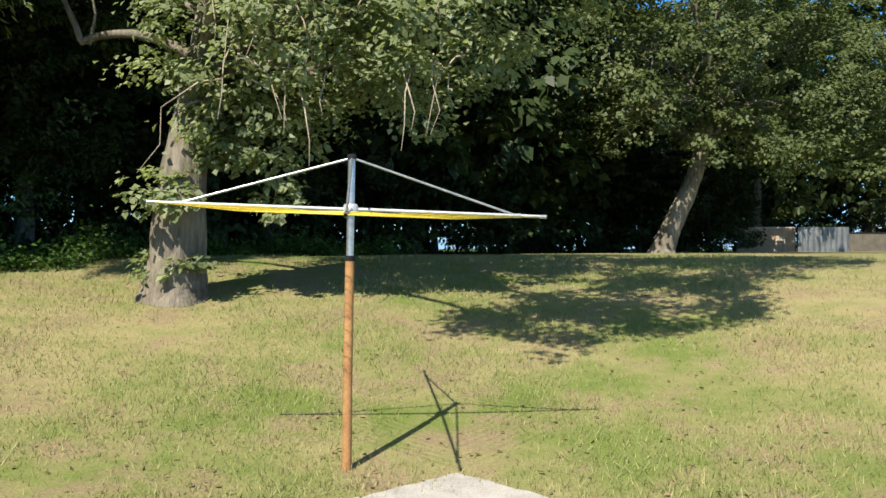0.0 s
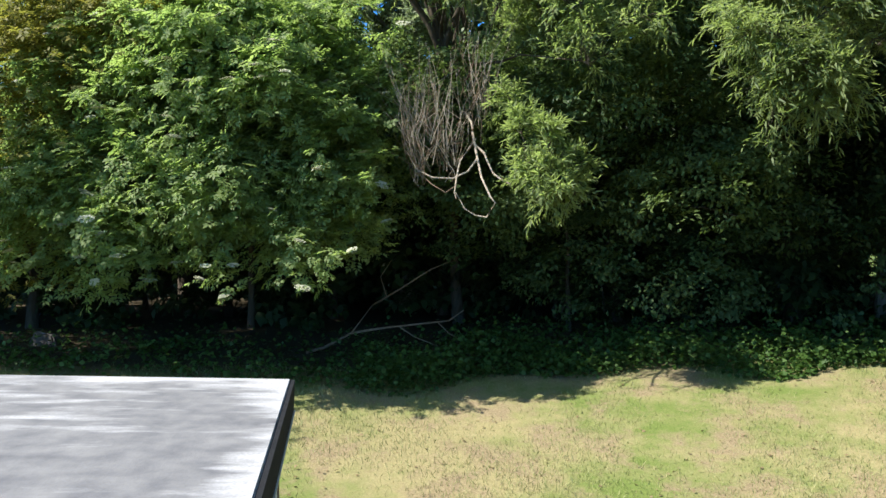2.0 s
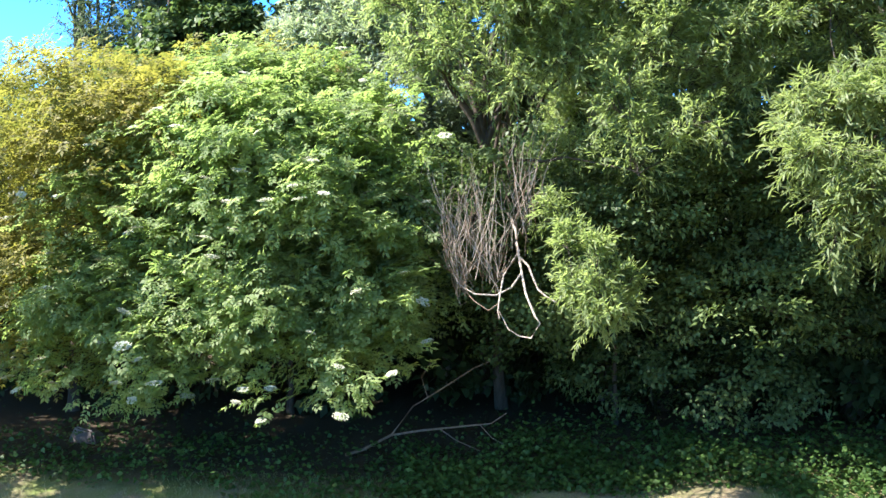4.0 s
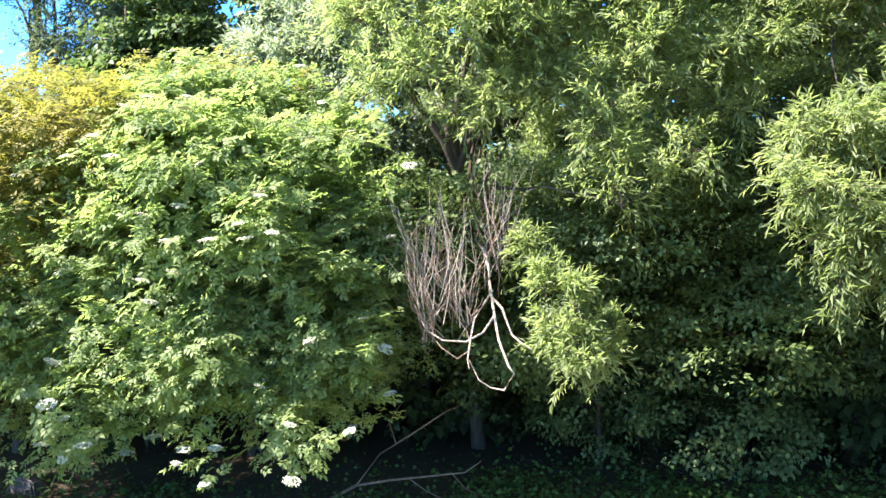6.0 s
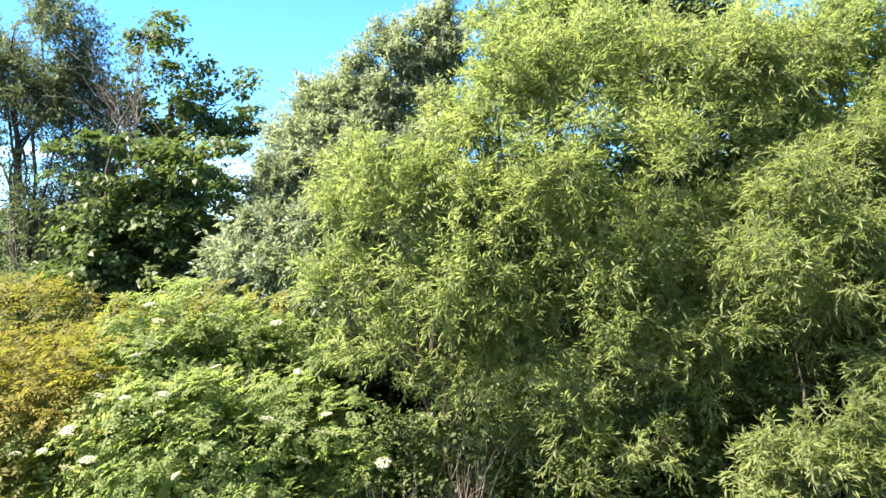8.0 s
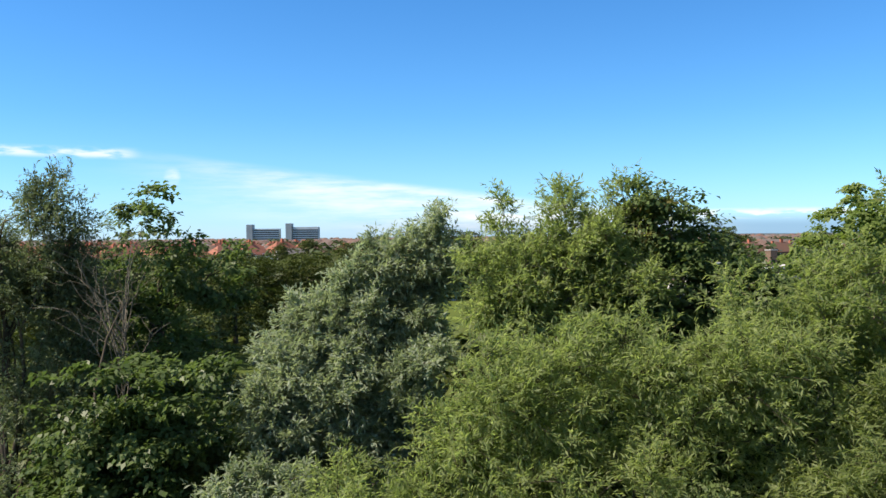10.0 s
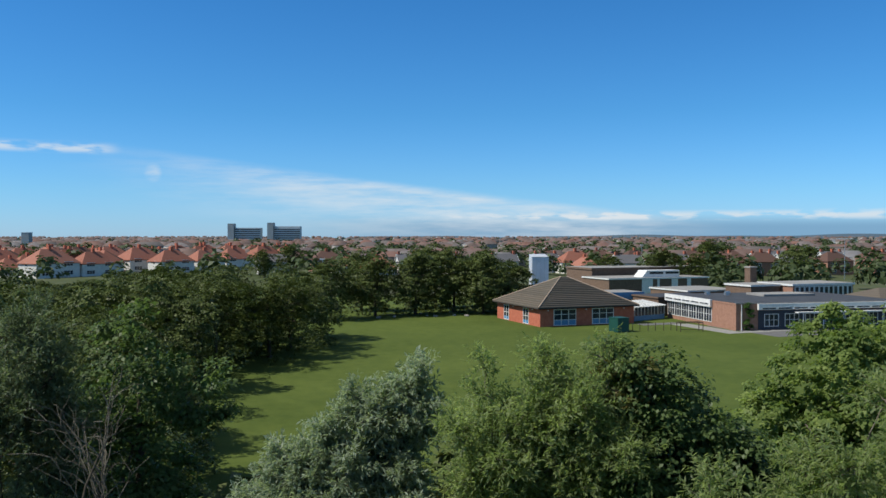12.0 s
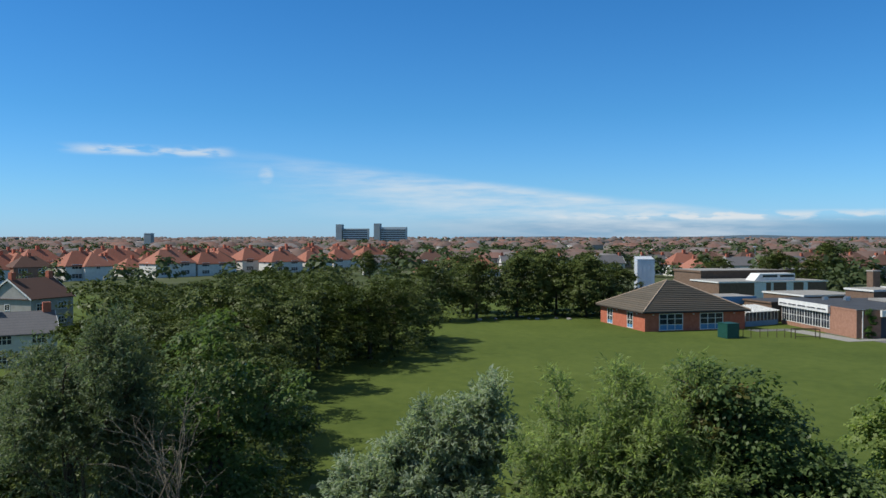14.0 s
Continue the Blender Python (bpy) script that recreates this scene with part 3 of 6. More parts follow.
grown("willow_tree", "pale green willow with drooping tresses over the lawn", "tree", 7.0, 15.4,
      [(4.5, 10.3, 6.6, .6, .5), (5.3, 10.4, 6.9, .6, .5), (4.5, 10.2, 5.9, .55, .6), (5.2, 10.3, 6.0, .6, .7), (4.9, 10.1, 5.4, .5, .35), (5.8, 10.4, 6.3, .5, .7), (4.7, 11.2, 8.8, 1.0, .7), (6.0, 11.3, 8.5, 1.2, .8), (5.4, 11.4, 9.8, 1.1, .8), (6.8, 11.0, 7.0, 1.0, 1.2), (7.4, 11.6, 9.0, 1.2, 1.1),
       # the next two lobes stay out of view, added to cast shade on the lawn
       (7.6, 10.2, 8.7, 1.2, .8), (9.0, 9.8, 8.5, 1.2, .8), (6.8, 12.6, 11.0, 1.2, 1.2), (5.9, 12.4, 10.8, 1.0, .9), (8.0, 12.6, 10.4, 1.2, 1.2), (6.0, 10.4, 7.4, .7, .6)],
      LEAF_WILLOW_PALE, BARK_DARK, .15, 6.4, 14, 140, 10, .62, 8, .3, 8, .135, .024, .5, first=6, lean=(.8, -1.8))
tree("hazel_bush", "dark green hazel thicket in the willow's shade", "bush", 3.6, 14.8,
     [(0, 0, 4.6, 3.2, 2.2, 2.4), (-2.6, .3, 4.6, 1.8, 1.6, 2.2), (1.5, -.5, 3.9, 1.8, 1.4, 1.3), (2.4, 0, 6.6, 2.4, 2.0, 1.8), (0, .6, 2.6, 3, 1.2, 1.2), (4.5, .4, 2.6, 3, 1.2, 1.2), (5.6, -1.6, 5.9, 1.3, 1.2, .8), (-.4, -.7, 6.3, 1.5, 1.5, 1.0), (.9, -.9, 7.0, 1.2, 1.2, .8), (-1.6, -.8, 5.4, .9, .9, .8), (-1.6, -1.9, 6.0, .8, .8, .25), (-.8, -1.9, 6.6, .8, .8, .25), (-.2, -1.9, 5.9, .7, .7, .22), (-1.0, -2.0, 5.4, .7, .7, .2), (.3, -2.7, 3.9, .7, .7, .5), (1.0, -2.2, 5.2, .6, .6, .4), (-3.3, -1.5, 4.4, 1.0, 1.0, 1.3), (-4.2, -1.2, 5.6, .9, .9, .9), (-3.0, -1.4, 6.2, .8, .8, .6), (-3.6, -1.0, 3.2, 1.0, 1.0, 1.0)],
     LEAF_HAZEL, "broad", BARK_DARK, .12, 3.6, 5200, 22, .28, .095, .055, 15, low=-.6, puff=.55, back=1.6)
# laurel in the near-black leaf, to darken the shaded end of the hazel
tree("laurel_bush", "dense evergreen laurel along the lawn, leaves coloured dark for shade", "bush", 11.5, 14.8,
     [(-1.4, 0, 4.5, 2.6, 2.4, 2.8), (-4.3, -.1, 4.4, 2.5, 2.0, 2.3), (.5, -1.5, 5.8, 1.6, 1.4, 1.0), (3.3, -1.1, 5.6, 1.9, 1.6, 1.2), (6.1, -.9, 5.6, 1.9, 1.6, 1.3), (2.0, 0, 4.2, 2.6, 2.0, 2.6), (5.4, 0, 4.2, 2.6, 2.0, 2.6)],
     LEAF_SHADED, "broad", BARK_DARK, .12, 3.6, 3300, 20, .3, .13, .06, 150, low=-.6, puff=.55, back=1.2)
spray = np.random.default_rng(160)
def tops(rng, count, u0, u1, v, spread, top, r, tall):
    """Upright plumes side by side, their tips along top(u)."""
    out = []
    for i in range(count):
        u = u0 + (u1 - u0) * (i + rng.random()) / count
        out.append((u, v + spread * rng.normal(), top(u) - tall - 1.1 * rng.random() ** 2, r * (.75 + .5 * rng.random()), tall * (.8 + .4 * rng.random())))
    return out


grown("grey_willow", "tall silvery grey-green willow behind the hedge", "tree", -.9, 19.3,
      [(-1.0, 19.5, 9.0, 1.0, 2.0), (-2.3, 17.4, 8.2, 1.0, 1.2), (-.3, 18.7, 8.8, 1.1, 2.0), (-1.7, 19.0, 6.4, 1.4, 1.8), (-3.3, 16.4, 9.1, .8, .7), (-2.6, 16.2, 9.3, .7, .7), (-3.9, 16.6, 8.7, .6, .6), (-2.3, 16.0, 8.5, .7, .7), (-3.9, 17.3, 7.4, .8, 1.0), (-2.5, 18.9, 10.0, .9, 1.4)]
      + 2 * [(-3.5, 19.3, 11.3, .4, .9), (-3.0, 19.4, 12.1, .38, .9), (-2.55, 19.4, 12.5, .38, .9), (-1.6, 19.4, 12.7, .4, 1.2), (-1.0, 19.3, 13.3, .4, 1.3), (-.5, 19.5, 13.3, .4, 1.2), (-.05, 19.4, 14.0, .4, 1.2), (.35, 19.3, 13.9, .34, 1.1), (-2.0, 19.3, 12.0, .6, 1.0), (-1.0, 19.2, 12.2, .7, 1.2), (-.2, 19.2, 12.6, .6, 1.2), (-2.2, 19.2, 12.4, .5, .8), (-1.8, 19.0, 11.4, .7, 1.0), (-2.9, 19.0, 11.2, .7, .9), (-3.4, 18.8, 10.4, .6, .9), (-2.3, 18.9, 10.6, .8, 1.0)]
      + tops(spray, 10, -3.7, .4, 18.6, .35, lambda u: 12.6 + .3 * u, .5, 1.1) + tops(spray, 7, -3.4, .3, 19.2, .4, lambda u: 13.0 + .3 * u, .5, 1.1),
      LEAF_GREY, BARK, .15, 8.6, 16, 430, 9, .5, 8, .25, 7, .12, .036, .1, first=6)
grown("willow_tree", "upright green willow behind the hedge", "tree", 2.7, 17.9,
      [(2.3, 17.9, 9.6, 1.4, 2.0), (2.7, 17.9, 7.0, 1.6, 2.2), (3.5, 17.7, 9.6, 1.3, 2.0), (1.9, 17.7, 9.4, .9, 1.8)]
      + [(1.7, 18.1, 14.1, .4, 1.1), (2.3, 17.9, 14.1, .4, 1.1), (3.0, 18, 14.5, .42, 1.1), (3.6, 18.1, 14.3, .4, 1.0), (4.2, 18, 14.5, .42, 1.1), (2.6, 17.7, 13.4, .5, .9), (3.4, 17.8, 13.4, .5, .9)]
      + tops(spray, 10, 1.15, 4.5, 17.3, .4, lambda u: 14.9 - .2 * abs(u - 2.7), .48, 1.2),
      LEAF_WILLOW, BARK, .18, 11, 17, 250, 9, .55, 7, .28, 7, .12, .032, .1, first=5)
bronze = tree("bronze_sycamore", "dark sycamore with bronze young leaves at its top", "tree", 5.3, 18.3,
     [(0, 0, 11.6, 1.7, 1.7, 2.0), (.9, -.3, 10.2, 2.2, 2.2, 2.6), (1.6, 0, 11.2, 1.3, 1.3, 1.4), (-.3, 0, 13.3, .8, .8, 1.5), (.8, .1, 12.9, 1.0, 1.0, 1.1), (-.6, 0, 14.8, .5, .5, .8), (.1, .1, 14.5, .6, .6, .8), (.6, .1, 13.8, .6, .6, .8), (1.4, .1, 12.6, .8, .8, .9), (1.9, 0, 11.6, .9, .9, .9)],
     LEAF_SYC, "broad", BARK, .2, 11.5, 2900, 22, .28, .12, .085, 18, puff=.5)
rng = np.random.default_rng(181)
x, y = near(4.72, 18.3)
part("young_leaves", foliage("young_leaves", rng, [(x - bronze.location.x, y - bronze.location.y, 14.55 - bronze.location.z, .42, .42, .85)], 85, 18, .3, .14, .10, puff=.45), LEAF_RED, bronze, "bronze young leaves")
tree("sycamore_tree", "tall bright green sycamore behind the hedge", "tree", 13.1, 25.0,
     [(-.1, 0, 13.0, 2.0, 2.0, 2.4), (-1.7, -.4, 11.4, 1.7, 1.7, 2.3), (2.6, .3, 12.8, 2.6, 2.4, 2.6), (-.4, 0, 8.8, 3.2, 3.0, 3.2), (.6, -1.2, 10.4, 2.7, 2.6, 2.5)],
     LEAF_SYC_PALE, "broad", BARK, .24, 12, 6200, 20, .2, .135, .11, 19, puff=.45)
layers = np.random.default_rng(125)
pads = [(-1.9 + 3.6 * (i % 6 + layers.random()) / 6, -.9 + 1.4 * layers.random(), 7.7 + .72 * (i // 6) + .35 * layers.random(), .5 + .3 * layers.random(), .55, .17) for i in range(36)]
tree("sycamore_tree", "young leafy sycamore rising behind the elder bush", "tree", -6.0, 18.7,
     pads + [(-.2, .3, 9.0, 1.3, 1.2, 1.5)],
     LEAF_SYC, "broad", BARK_DARK, .1, 8.5, 1400, 18, .26, .16, .105, 120, puff=.4, count=14)
tree("sycamore_tree", "dark green sycamore standing above the golden bush", "tree", -7.6, 24.2,
     [(-.3, 0, 13.6, 1.1, 1.1, 2.0), (1.2, .4, 13.3, .9, .9, .9), (2.0, .3, 13.9, .5, .5, .45), (-.2, -.4, 11.2, 1.5, 1.5, 1.4), (-.6, -1.8, 9.0, 1.8, 1.8, 1.6), (.8, -4.0, 6.4, 1.9, 1.9, 1.7), (-1.2, -4.4, 7.8, 1.3, 1.3, 1.2), (.9, -1.4, 10.0, 1.4, 1.4, 1.2), (1.6, -3.0, 8.6, 1.5, 1.5, 1.3), (0, -3.4, 9.0, 1.4, 1.4, 1.3)],
     LEAF_SYC, "broad", BARK_DARK, .2, 12, 1900, 20, .3, .165, .105, 20, puff=.5, inside=.05)
grown("alder_tree", "slender brownish alder with thin foliage and dark limbs", "tree", -11.0, 22.0,
      [(-11.0, 22.0, 12.6, 1.6, 2.4), (-9.9, 21.6, 14.4, .9, 1.6), (-9.3, 22.2, 13.0, .8, 1.4), (-11.2, 22, 8.0, 2.4, 2.4), (-11.8, 22.2, 14.0, 1.0, 1.1), (-9.6, 21.8, 10.4, 1.2, 1.2), (-10.0, 21.8, 15.0, .6, .6), (-9.0, 22, 12.4, .8, 1.3), (-9.4, 21.8, 14.4, .6, .9), (-10.4, 22, 13.8, .9, 1.3), (-11.6, 22, 13.4, 1.1, 1.5), (-8.7, 22, 11.0, .7, 1.0)],
      LEAF_ALDER, BARK_DARK, .16, 11.5, 21, 185, 8, .8, 7, .34, 7, .115, .036, .06, first=9)
grown("willow_tree", "upright pale willow reaching above the willow tresses", "tree", 8.6, 15.0,
      [(8.4, 14.6, 12.8, 1.2, 1.6), (7.6, 14.4, 11.2, 1.2, 1.3), (9.4, 15, 11.4, 1.4, 1.8), (8.9, 14.9, 14.4, .8, .9), (9.6, 15.0, 13.4, .9, 1.0), (7.5, 14.8, 13.2, .8, .9), (6.6, 14.6, 12.6, .7, .8), (5.6, 15.0, 12.8, .35, .9), (6.2, 15.0, 12.2, .6, .7)],
      LEAF_WILLOW, BARK, .17, 11.0, 23, 105, 9, .65, 7, .3, 7, .13, .034, .2, first=6)
poplar = tree("poplar_tree", "old poplar with furrowed grey trunk on the lawn", "tree", 7.25, 8.56,
     # the last four lobes are an unseen overhang, placed for its shadow on the grass
     [(1.7, -.3, 4.7, 1.5, 1.4, 1.5), (3.2, .2, 4.9, 1.6, 1.5, 1.5), (.9, -.4, 3.7, .55, .5, .8), (.6, -.5, 4.1, .8, .7, 1.0), (4.5, .6, 5.8, 1.4, 1.4, 1.5), (2.4, -.4, 3.8, .9, .9, .8), (.6, 2.0, 8.4, 2.6, 2.6, 2.6), (2.6, 2.0, 10.2, 2.6, 2.6, 2.4), (2.2, 1.8, 7.2, 1.8, 1.8, 1.6), (3.0, -5.4, 6.3, 1.2, 1.2, .7), (4.6, -4.6, 6.8, 1.5, 1.5, .8), (5.8, -3.0, 7.4, 1.5, 1.5, .9), (7.4, -1.4, 7.2, 1.5, 1.5, 1.0)],
     LEAF_POPLAR, "broad", BARK, .35, 8.5, 5600, 18, .27, .098, .082, 22, count=18, forks=5, puff=.4, axes="world",
     bole=[(0, 0, -.15, .58), (.02, 0, .1, .46), (.04, 0, .4, .40), (.08, 0, 1.0, .37), (.14, .02, 1.7, .32), (.24, .04, 2.4, .27), (.36, .1, 3.2, .22), (.6, .2, 5.0, .16), (1.1, .4, 8.0, .07)],
     extra=[((.36, .1, 3.4), (-1.65, .8, 3.85), .085, .055, 7, .05), ((-1.65, .8, 3.85), (-2.1, .95, 4.8), .055, .022, 5, .1), ((.45, .1, 4.0), (-.7, .35, 4.5), .05, .02, 5, .1), ((-.7, .35, 4.5), (-1.0, .4, 5.4), .03, .01, 5, .15), ((-1.5, .74, 3.8), (-1.4, .6, 4.8), .03, .01, 5, .2)])
rng = np.random.default_rng(221)
for q in ((.0, -.38, .35, .38, .2, .16), (-.35, -.1, .45, .15, .2, .2), (.35, -.2, .4, .15, .15, .2)):
    part("foot_shoot", foliage("foot_shoot", rng, [q], 16, 9, .11, .105, .08, puff=.18), LEAF_POPLAR, poplar, "green shoot at the trunk's foot")
for q in ((-.12, -.42, 1.42, .5, .25, .4), (1.2, -.3, 2.0, .55, .3, .4), (1.55, -.25, 1.6, .28, .2, .42), (.75, -.3, 2.6, .42, .3, .5)):
    part("side_shoot", foliage("side_shoot", rng, [q], int(95 * q[3]), 10, .15, .115, .09, puff=.2), LEAF_POPLAR, poplar, "leafy shoot sprouting from the trunk")
for k in range(22):
    x, z = .7 + 3.6 * rng.random(), 2.2 + 1.9 * rng.random()
    drop, sway = .5 + .7 * rng.random(), .35 * rng.normal()
    part("hanging_twig", tubes("hanging_twig", [[(x, -1.0 - .4 * rng.random(), z + .5, .014), (x + .25 * sway, -1.3, z + .45, .012), (x + .7 * sway, -1.45, z + .45 - drop * .3, .01), (x + .8 * sway + .06 * rng.normal(), -1.5, z + .45 - drop * .7, .007), (x + sway, -1.5, z + .45 - drop, .003)]], 5), BARK_PALE, poplar)
tree("ash_tree", "leaning tree with mottled trunk at the lawn's far side", "tree", 28.0, 9.13,
     [(0, 0, 8.6, 4.0, 4.0, 3.0), (4, .5, 7.6, 3.2, 3.2, 2.8), (-3.6, -.3, 7.8, 2.8, 2.8, 2.8), (6.0, -.5, 5.6, 2.2, 2.2, 1.8), (2.2, -1.6, 5.6, 1.8, 1.6, 1.1), (-1.8, -1.5, 6.0, 1.7, 1.5, 1.3), (8.4, .5, 8, 3, 3, 3.4), (1, 0, 11.4, 4, 4, 2.4)],
     LEAF_ASH, "broad", BARK, .34, 6.5, 3300, 20, .4, .15, .11, 32, count=14, forks=5, puff=.6, axes="world", group="",
     bole=[(0, 0, -.15, .56), (.05, 0, .15, .42), (.2, 0, .6, .36), (.45, 0, 1.2, .33), (.8, 0, 1.9, .30), (1.15, .05, 2.7, .27), (1.4, .1, 3.5, .23), (1.9, .2, 5.0, .15), (2.4, .3, 7.0, .07)])


def blossom(parent):
    """Flat cream flower heads on the elder's outer shoots."""
    m = surface("elder_flower", (.36, .37, .24), (.50, .50, .35), 20, .85, 0, 0)
    rng = np.random.default_rng(77)
    crown = [c for c in parent.children if c.name.startswith("crown")][0].data
    co = np.empty(len(crown.vertices) * 3, np.float32)
    crown.vertices.foreach_get("co", co)
    co = co.reshape(-1, 3)[::4]
    out = np.array((math.sin(radians(55)), -math.cos(radians(55)), .55))
    across = np.array((math.cos(radians(55)), math.sin(radians(55)), 0))
    # the outermost leaf of each small patch of the lawn's side carries one
    patch = np.floor(co @ across / .42).astype(int) * 1000 + np.floor(co[:, 2] / .42).astype(int)
    reach = co @ out
    for key in rng.permutation(np.unique(patch))[:105]:
        mine = np.flatnonzero(patch == key)
        if len(mine) < 25:
            continue
        p = co[mine[np.argmax(reach[mine])]]
        k = 130
        size = .055 + .055 * rng.random() ** 1.5
        a, r = rng.random(k) * 6.28, size * np.sqrt(rng.random(k))
        pos = np.stack([np.cos(a) * r, np.sin(a) * r, .02 * rng.random(k) - r * .25], 1)
        way = unit(np.stack([np.cos(a * 3), np.sin(a * 3), .2 + 0 * a], 1))
        ob = part("flower_head", blades("flower_head", pos, way, np.tile((0, 0, 1.0), (k, 1)), np.full(k, .026), np.full(k, .022)), m, parent, "flat cream flower head")
        ob.matrix_basis = pose(p[0], p[1], p[2] + .02, 10 + 14 * rng.normal(), 14 * rng.normal(), 55)


blossom(elder)


def dead_branches():
    rng = np.random.default_rng(5)
    x0, y0 = near(0, 12.0)
    e = thing("dead_branch", "bare dead branch with pale upright twigs hanging in the willow", "branch", pose(x0, y0, 4.0))
    a = radians(55)
    def at(u, v, z, r=.0):
        return (math.cos(a) * u - math.sin(a) * v, math.sin(a) * u + math.cos(a) * v, z - 4.0, r)
    main = [[at(.2, 1.4, 5.5, .045), at(.3, .7, 5.35, .042), at(0.35, 0.05, 5.11, .038), at(0.35, -0.26, 4.87, .034), at(0.40, -0.57, 4.48, .03), at(0.44, -0.79, 4.20, .027), at(0.55, -1.06, 3.90, .025), at(0.62, -1.10, 3.81, .022), at(0.49, -1.10, 3.60, .02), at(0.32, -1.10, 3.63, .015), at(0.17, -1.10, 3.73, .012), at(0.05, -0.96, 3.97, .008)],
            [at(0.37, -0.37, 4.73, .03), at(0.50, -0.48, 4.59, .028), at(0.55, -0.60, 4.44, .026), at(0.62, -0.75, 4.26, .024), at(0.73, -0.84, 4.16, .022), at(0.87, -0.90, 4.08, .014)],
            [at(0.39, -0.30, 4.82, .026), at(0.27, -0.43, 4.65, .024), at(0.13, -0.59, 4.46, .022), at(0.07, -0.81, 4.20, .02), at(0.03, -1.01, 3.97, .014), at(0.05, -1.08, 3.87, .008)],
            [at(0.40, -0.55, 4.50, .026), at(0.24, -0.73, 4.29, .024), at(0.01, -0.82, 4.18, .022), at(-0.29, -0.81, 4.20, .018), at(-0.52, -0.65, 4.33, .014), at(-0.68, -0.34, 4.64, .01)],
            [at(0.07, -0.82, 4.08, .016), at(-0.10, -0.91, 3.97, .015), at(-0.30, -0.80, 4.10, .013), at(-0.47, -0.63, 4.28, .01)],
            [at(-0.43, -0.61, 4.37, .012), at(-0.56, -0.81, 4.20, .01), at(-0.49, -0.94, 4.05, .007), at(-0.41, -0.90, 4.10, .004)],
            [at(0.37, -0.15, 5.01, .02), at(0.19, -0.23, 4.77, .016), at(-0.05, -0.20, 4.75, .012), at(-0.10, 0.05, 5.01, .008)]]
    for i, path in enumerate(main):
        part("limb", tubes("limb", [[(p, q, c, r * .6) for p, q, c, r in path]], 8), BARK_PALE if i < 4 else BARK_TWIG, e)
    for i in range(120):
        left = rng.random() < .68
        u0 = (-.62 + .75 * rng.random()) if left else (.3 + .35 * rng.random())
        z0 = 4.12 + .9 * rng.random() ** 1.3 + (0 if left else .6)
        v0 = .25 * rng.normal() - .15 - .5 * max(0, 4.7 - z0)
        h = .55 + 1.0 * rng.random()
        goal = u0 * 1.15 + (.3 * rng.normal() - .1 if left else .2 * rng.normal() + .05)
        sway, p = .16 * rng.normal() - .05, []
        for k in range(8):
            t = k / 7
            p.append(at(u0 + (goal - u0) * t ** 1.5 + sway * math.sin(3.1 * t) + .012 * rng.normal(), v0 - .1 * t, z0 + h * t ** .85 - .06 * math.sin(3.1 * t), .0062 * (1 - .7 * t)))
        part("twig", tubes("twig", [p], 4), BARK_PALE if i % 2 else BARK_TWIG, e)
        if i % 3 == 0:
            q = p[3]
            w = at(.16 * rng.normal(), .1 * rng.normal(), 4.3 + .4 * rng.random())
            part("twig", tubes("twig", [[q, (q[0] + w[0] * .6, q[1] + w[1] * .6, q[2] + w[2] * .45, .005), (q[0] + w[0], q[1] + w[1], q[2] + w[2], .0025)]], 4), BARK_PALE, e)
    # a fallen bough on the ground below
    gx, gy = near(-2.2, 13.5)
    f = thing("fallen_branch", "forked pale bough lying at the hedge's foot", "branch", pose(gx, gy, gz(gx, gy)))
    def rel(u, v, z, r):
        x, y = near(u, v)
        return (x - gx, y - gy, z - gz(gx, gy), r)
    for path in ([rel(-2.5, 13.4, 1.3, .05), rel(-2.2, 13.5, 1.37, .046), rel(-1.72, 13.5, 1.62, .04), rel(-1.2, 13.5, 1.7, .034), rel(-.4, 13.5, 1.78, .028), rel(.0, 13.5, 1.82, .02), rel(.26, 13.5, 2.0, .012)],
                 [rel(-1.72, 13.5, 1.62, .032), rel(-1.35, 13.6, 2.1, .028), rel(-.9, 13.7, 2.35, .024), rel(-.3, 13.8, 2.72, .018), rel(.05, 13.9, 2.85, .01)],
                 [rel(-.9, 13.5, 1.74, .02), rel(-.6, 13.4, 1.55, .014), rel(-.2, 13.3, 1.4, .008)], [rel(-1.1, 13.65, 2.25, .014), rel(-1.2, 13.6, 2.6, .01), rel(-1.0, 13.6, 2.9, .006)],
                 [rel(-.2, 13.5, 1.8, .014), rel(0, 13.4, 1.6, .01), rel(.2, 13.35, 1.5, .006)]):
        part("bough", tubes("bough", [[(*q[:3], q[3] * .6) for q in path]], 7), BARK_TWIG, f)
    ox, oy = near(-7.2, 14.0)
    board = bmesh.new()
    v = [board.verts.new(p) for p in ((-.3, -.25, 0), (.32, -.25, 0), (.3, .2, 0), (-.28, .22, 0), (-.2, -.14, .3), (.16, -.12, .22), (.14, .1, .2), (-.18, .12, .27))]
    for q in ((3, 2, 1, 0), (4, 5, 6, 7), (0, 1, 5, 4), (1, 2, 6, 5), (2, 3, 7, 6), (3, 0, 4, 7)):
        board.faces.new([v[k] for k in q])
    bmesh.ops.bevel(board, geom=list(board.edges), offset=.03, segments=2, affect="EDGES")
    ob = part("boulder", board, surface("shaded_stone", (.07, .055, .045), (.13, .11, .09), 4, .9))
    ob.matrix_basis = pose(ox, oy, gz(ox, oy) - .03, 0, 0, 40)
    tagged(ob, "grey stone half hidden under the hedge", "boulder")


dead_branches()


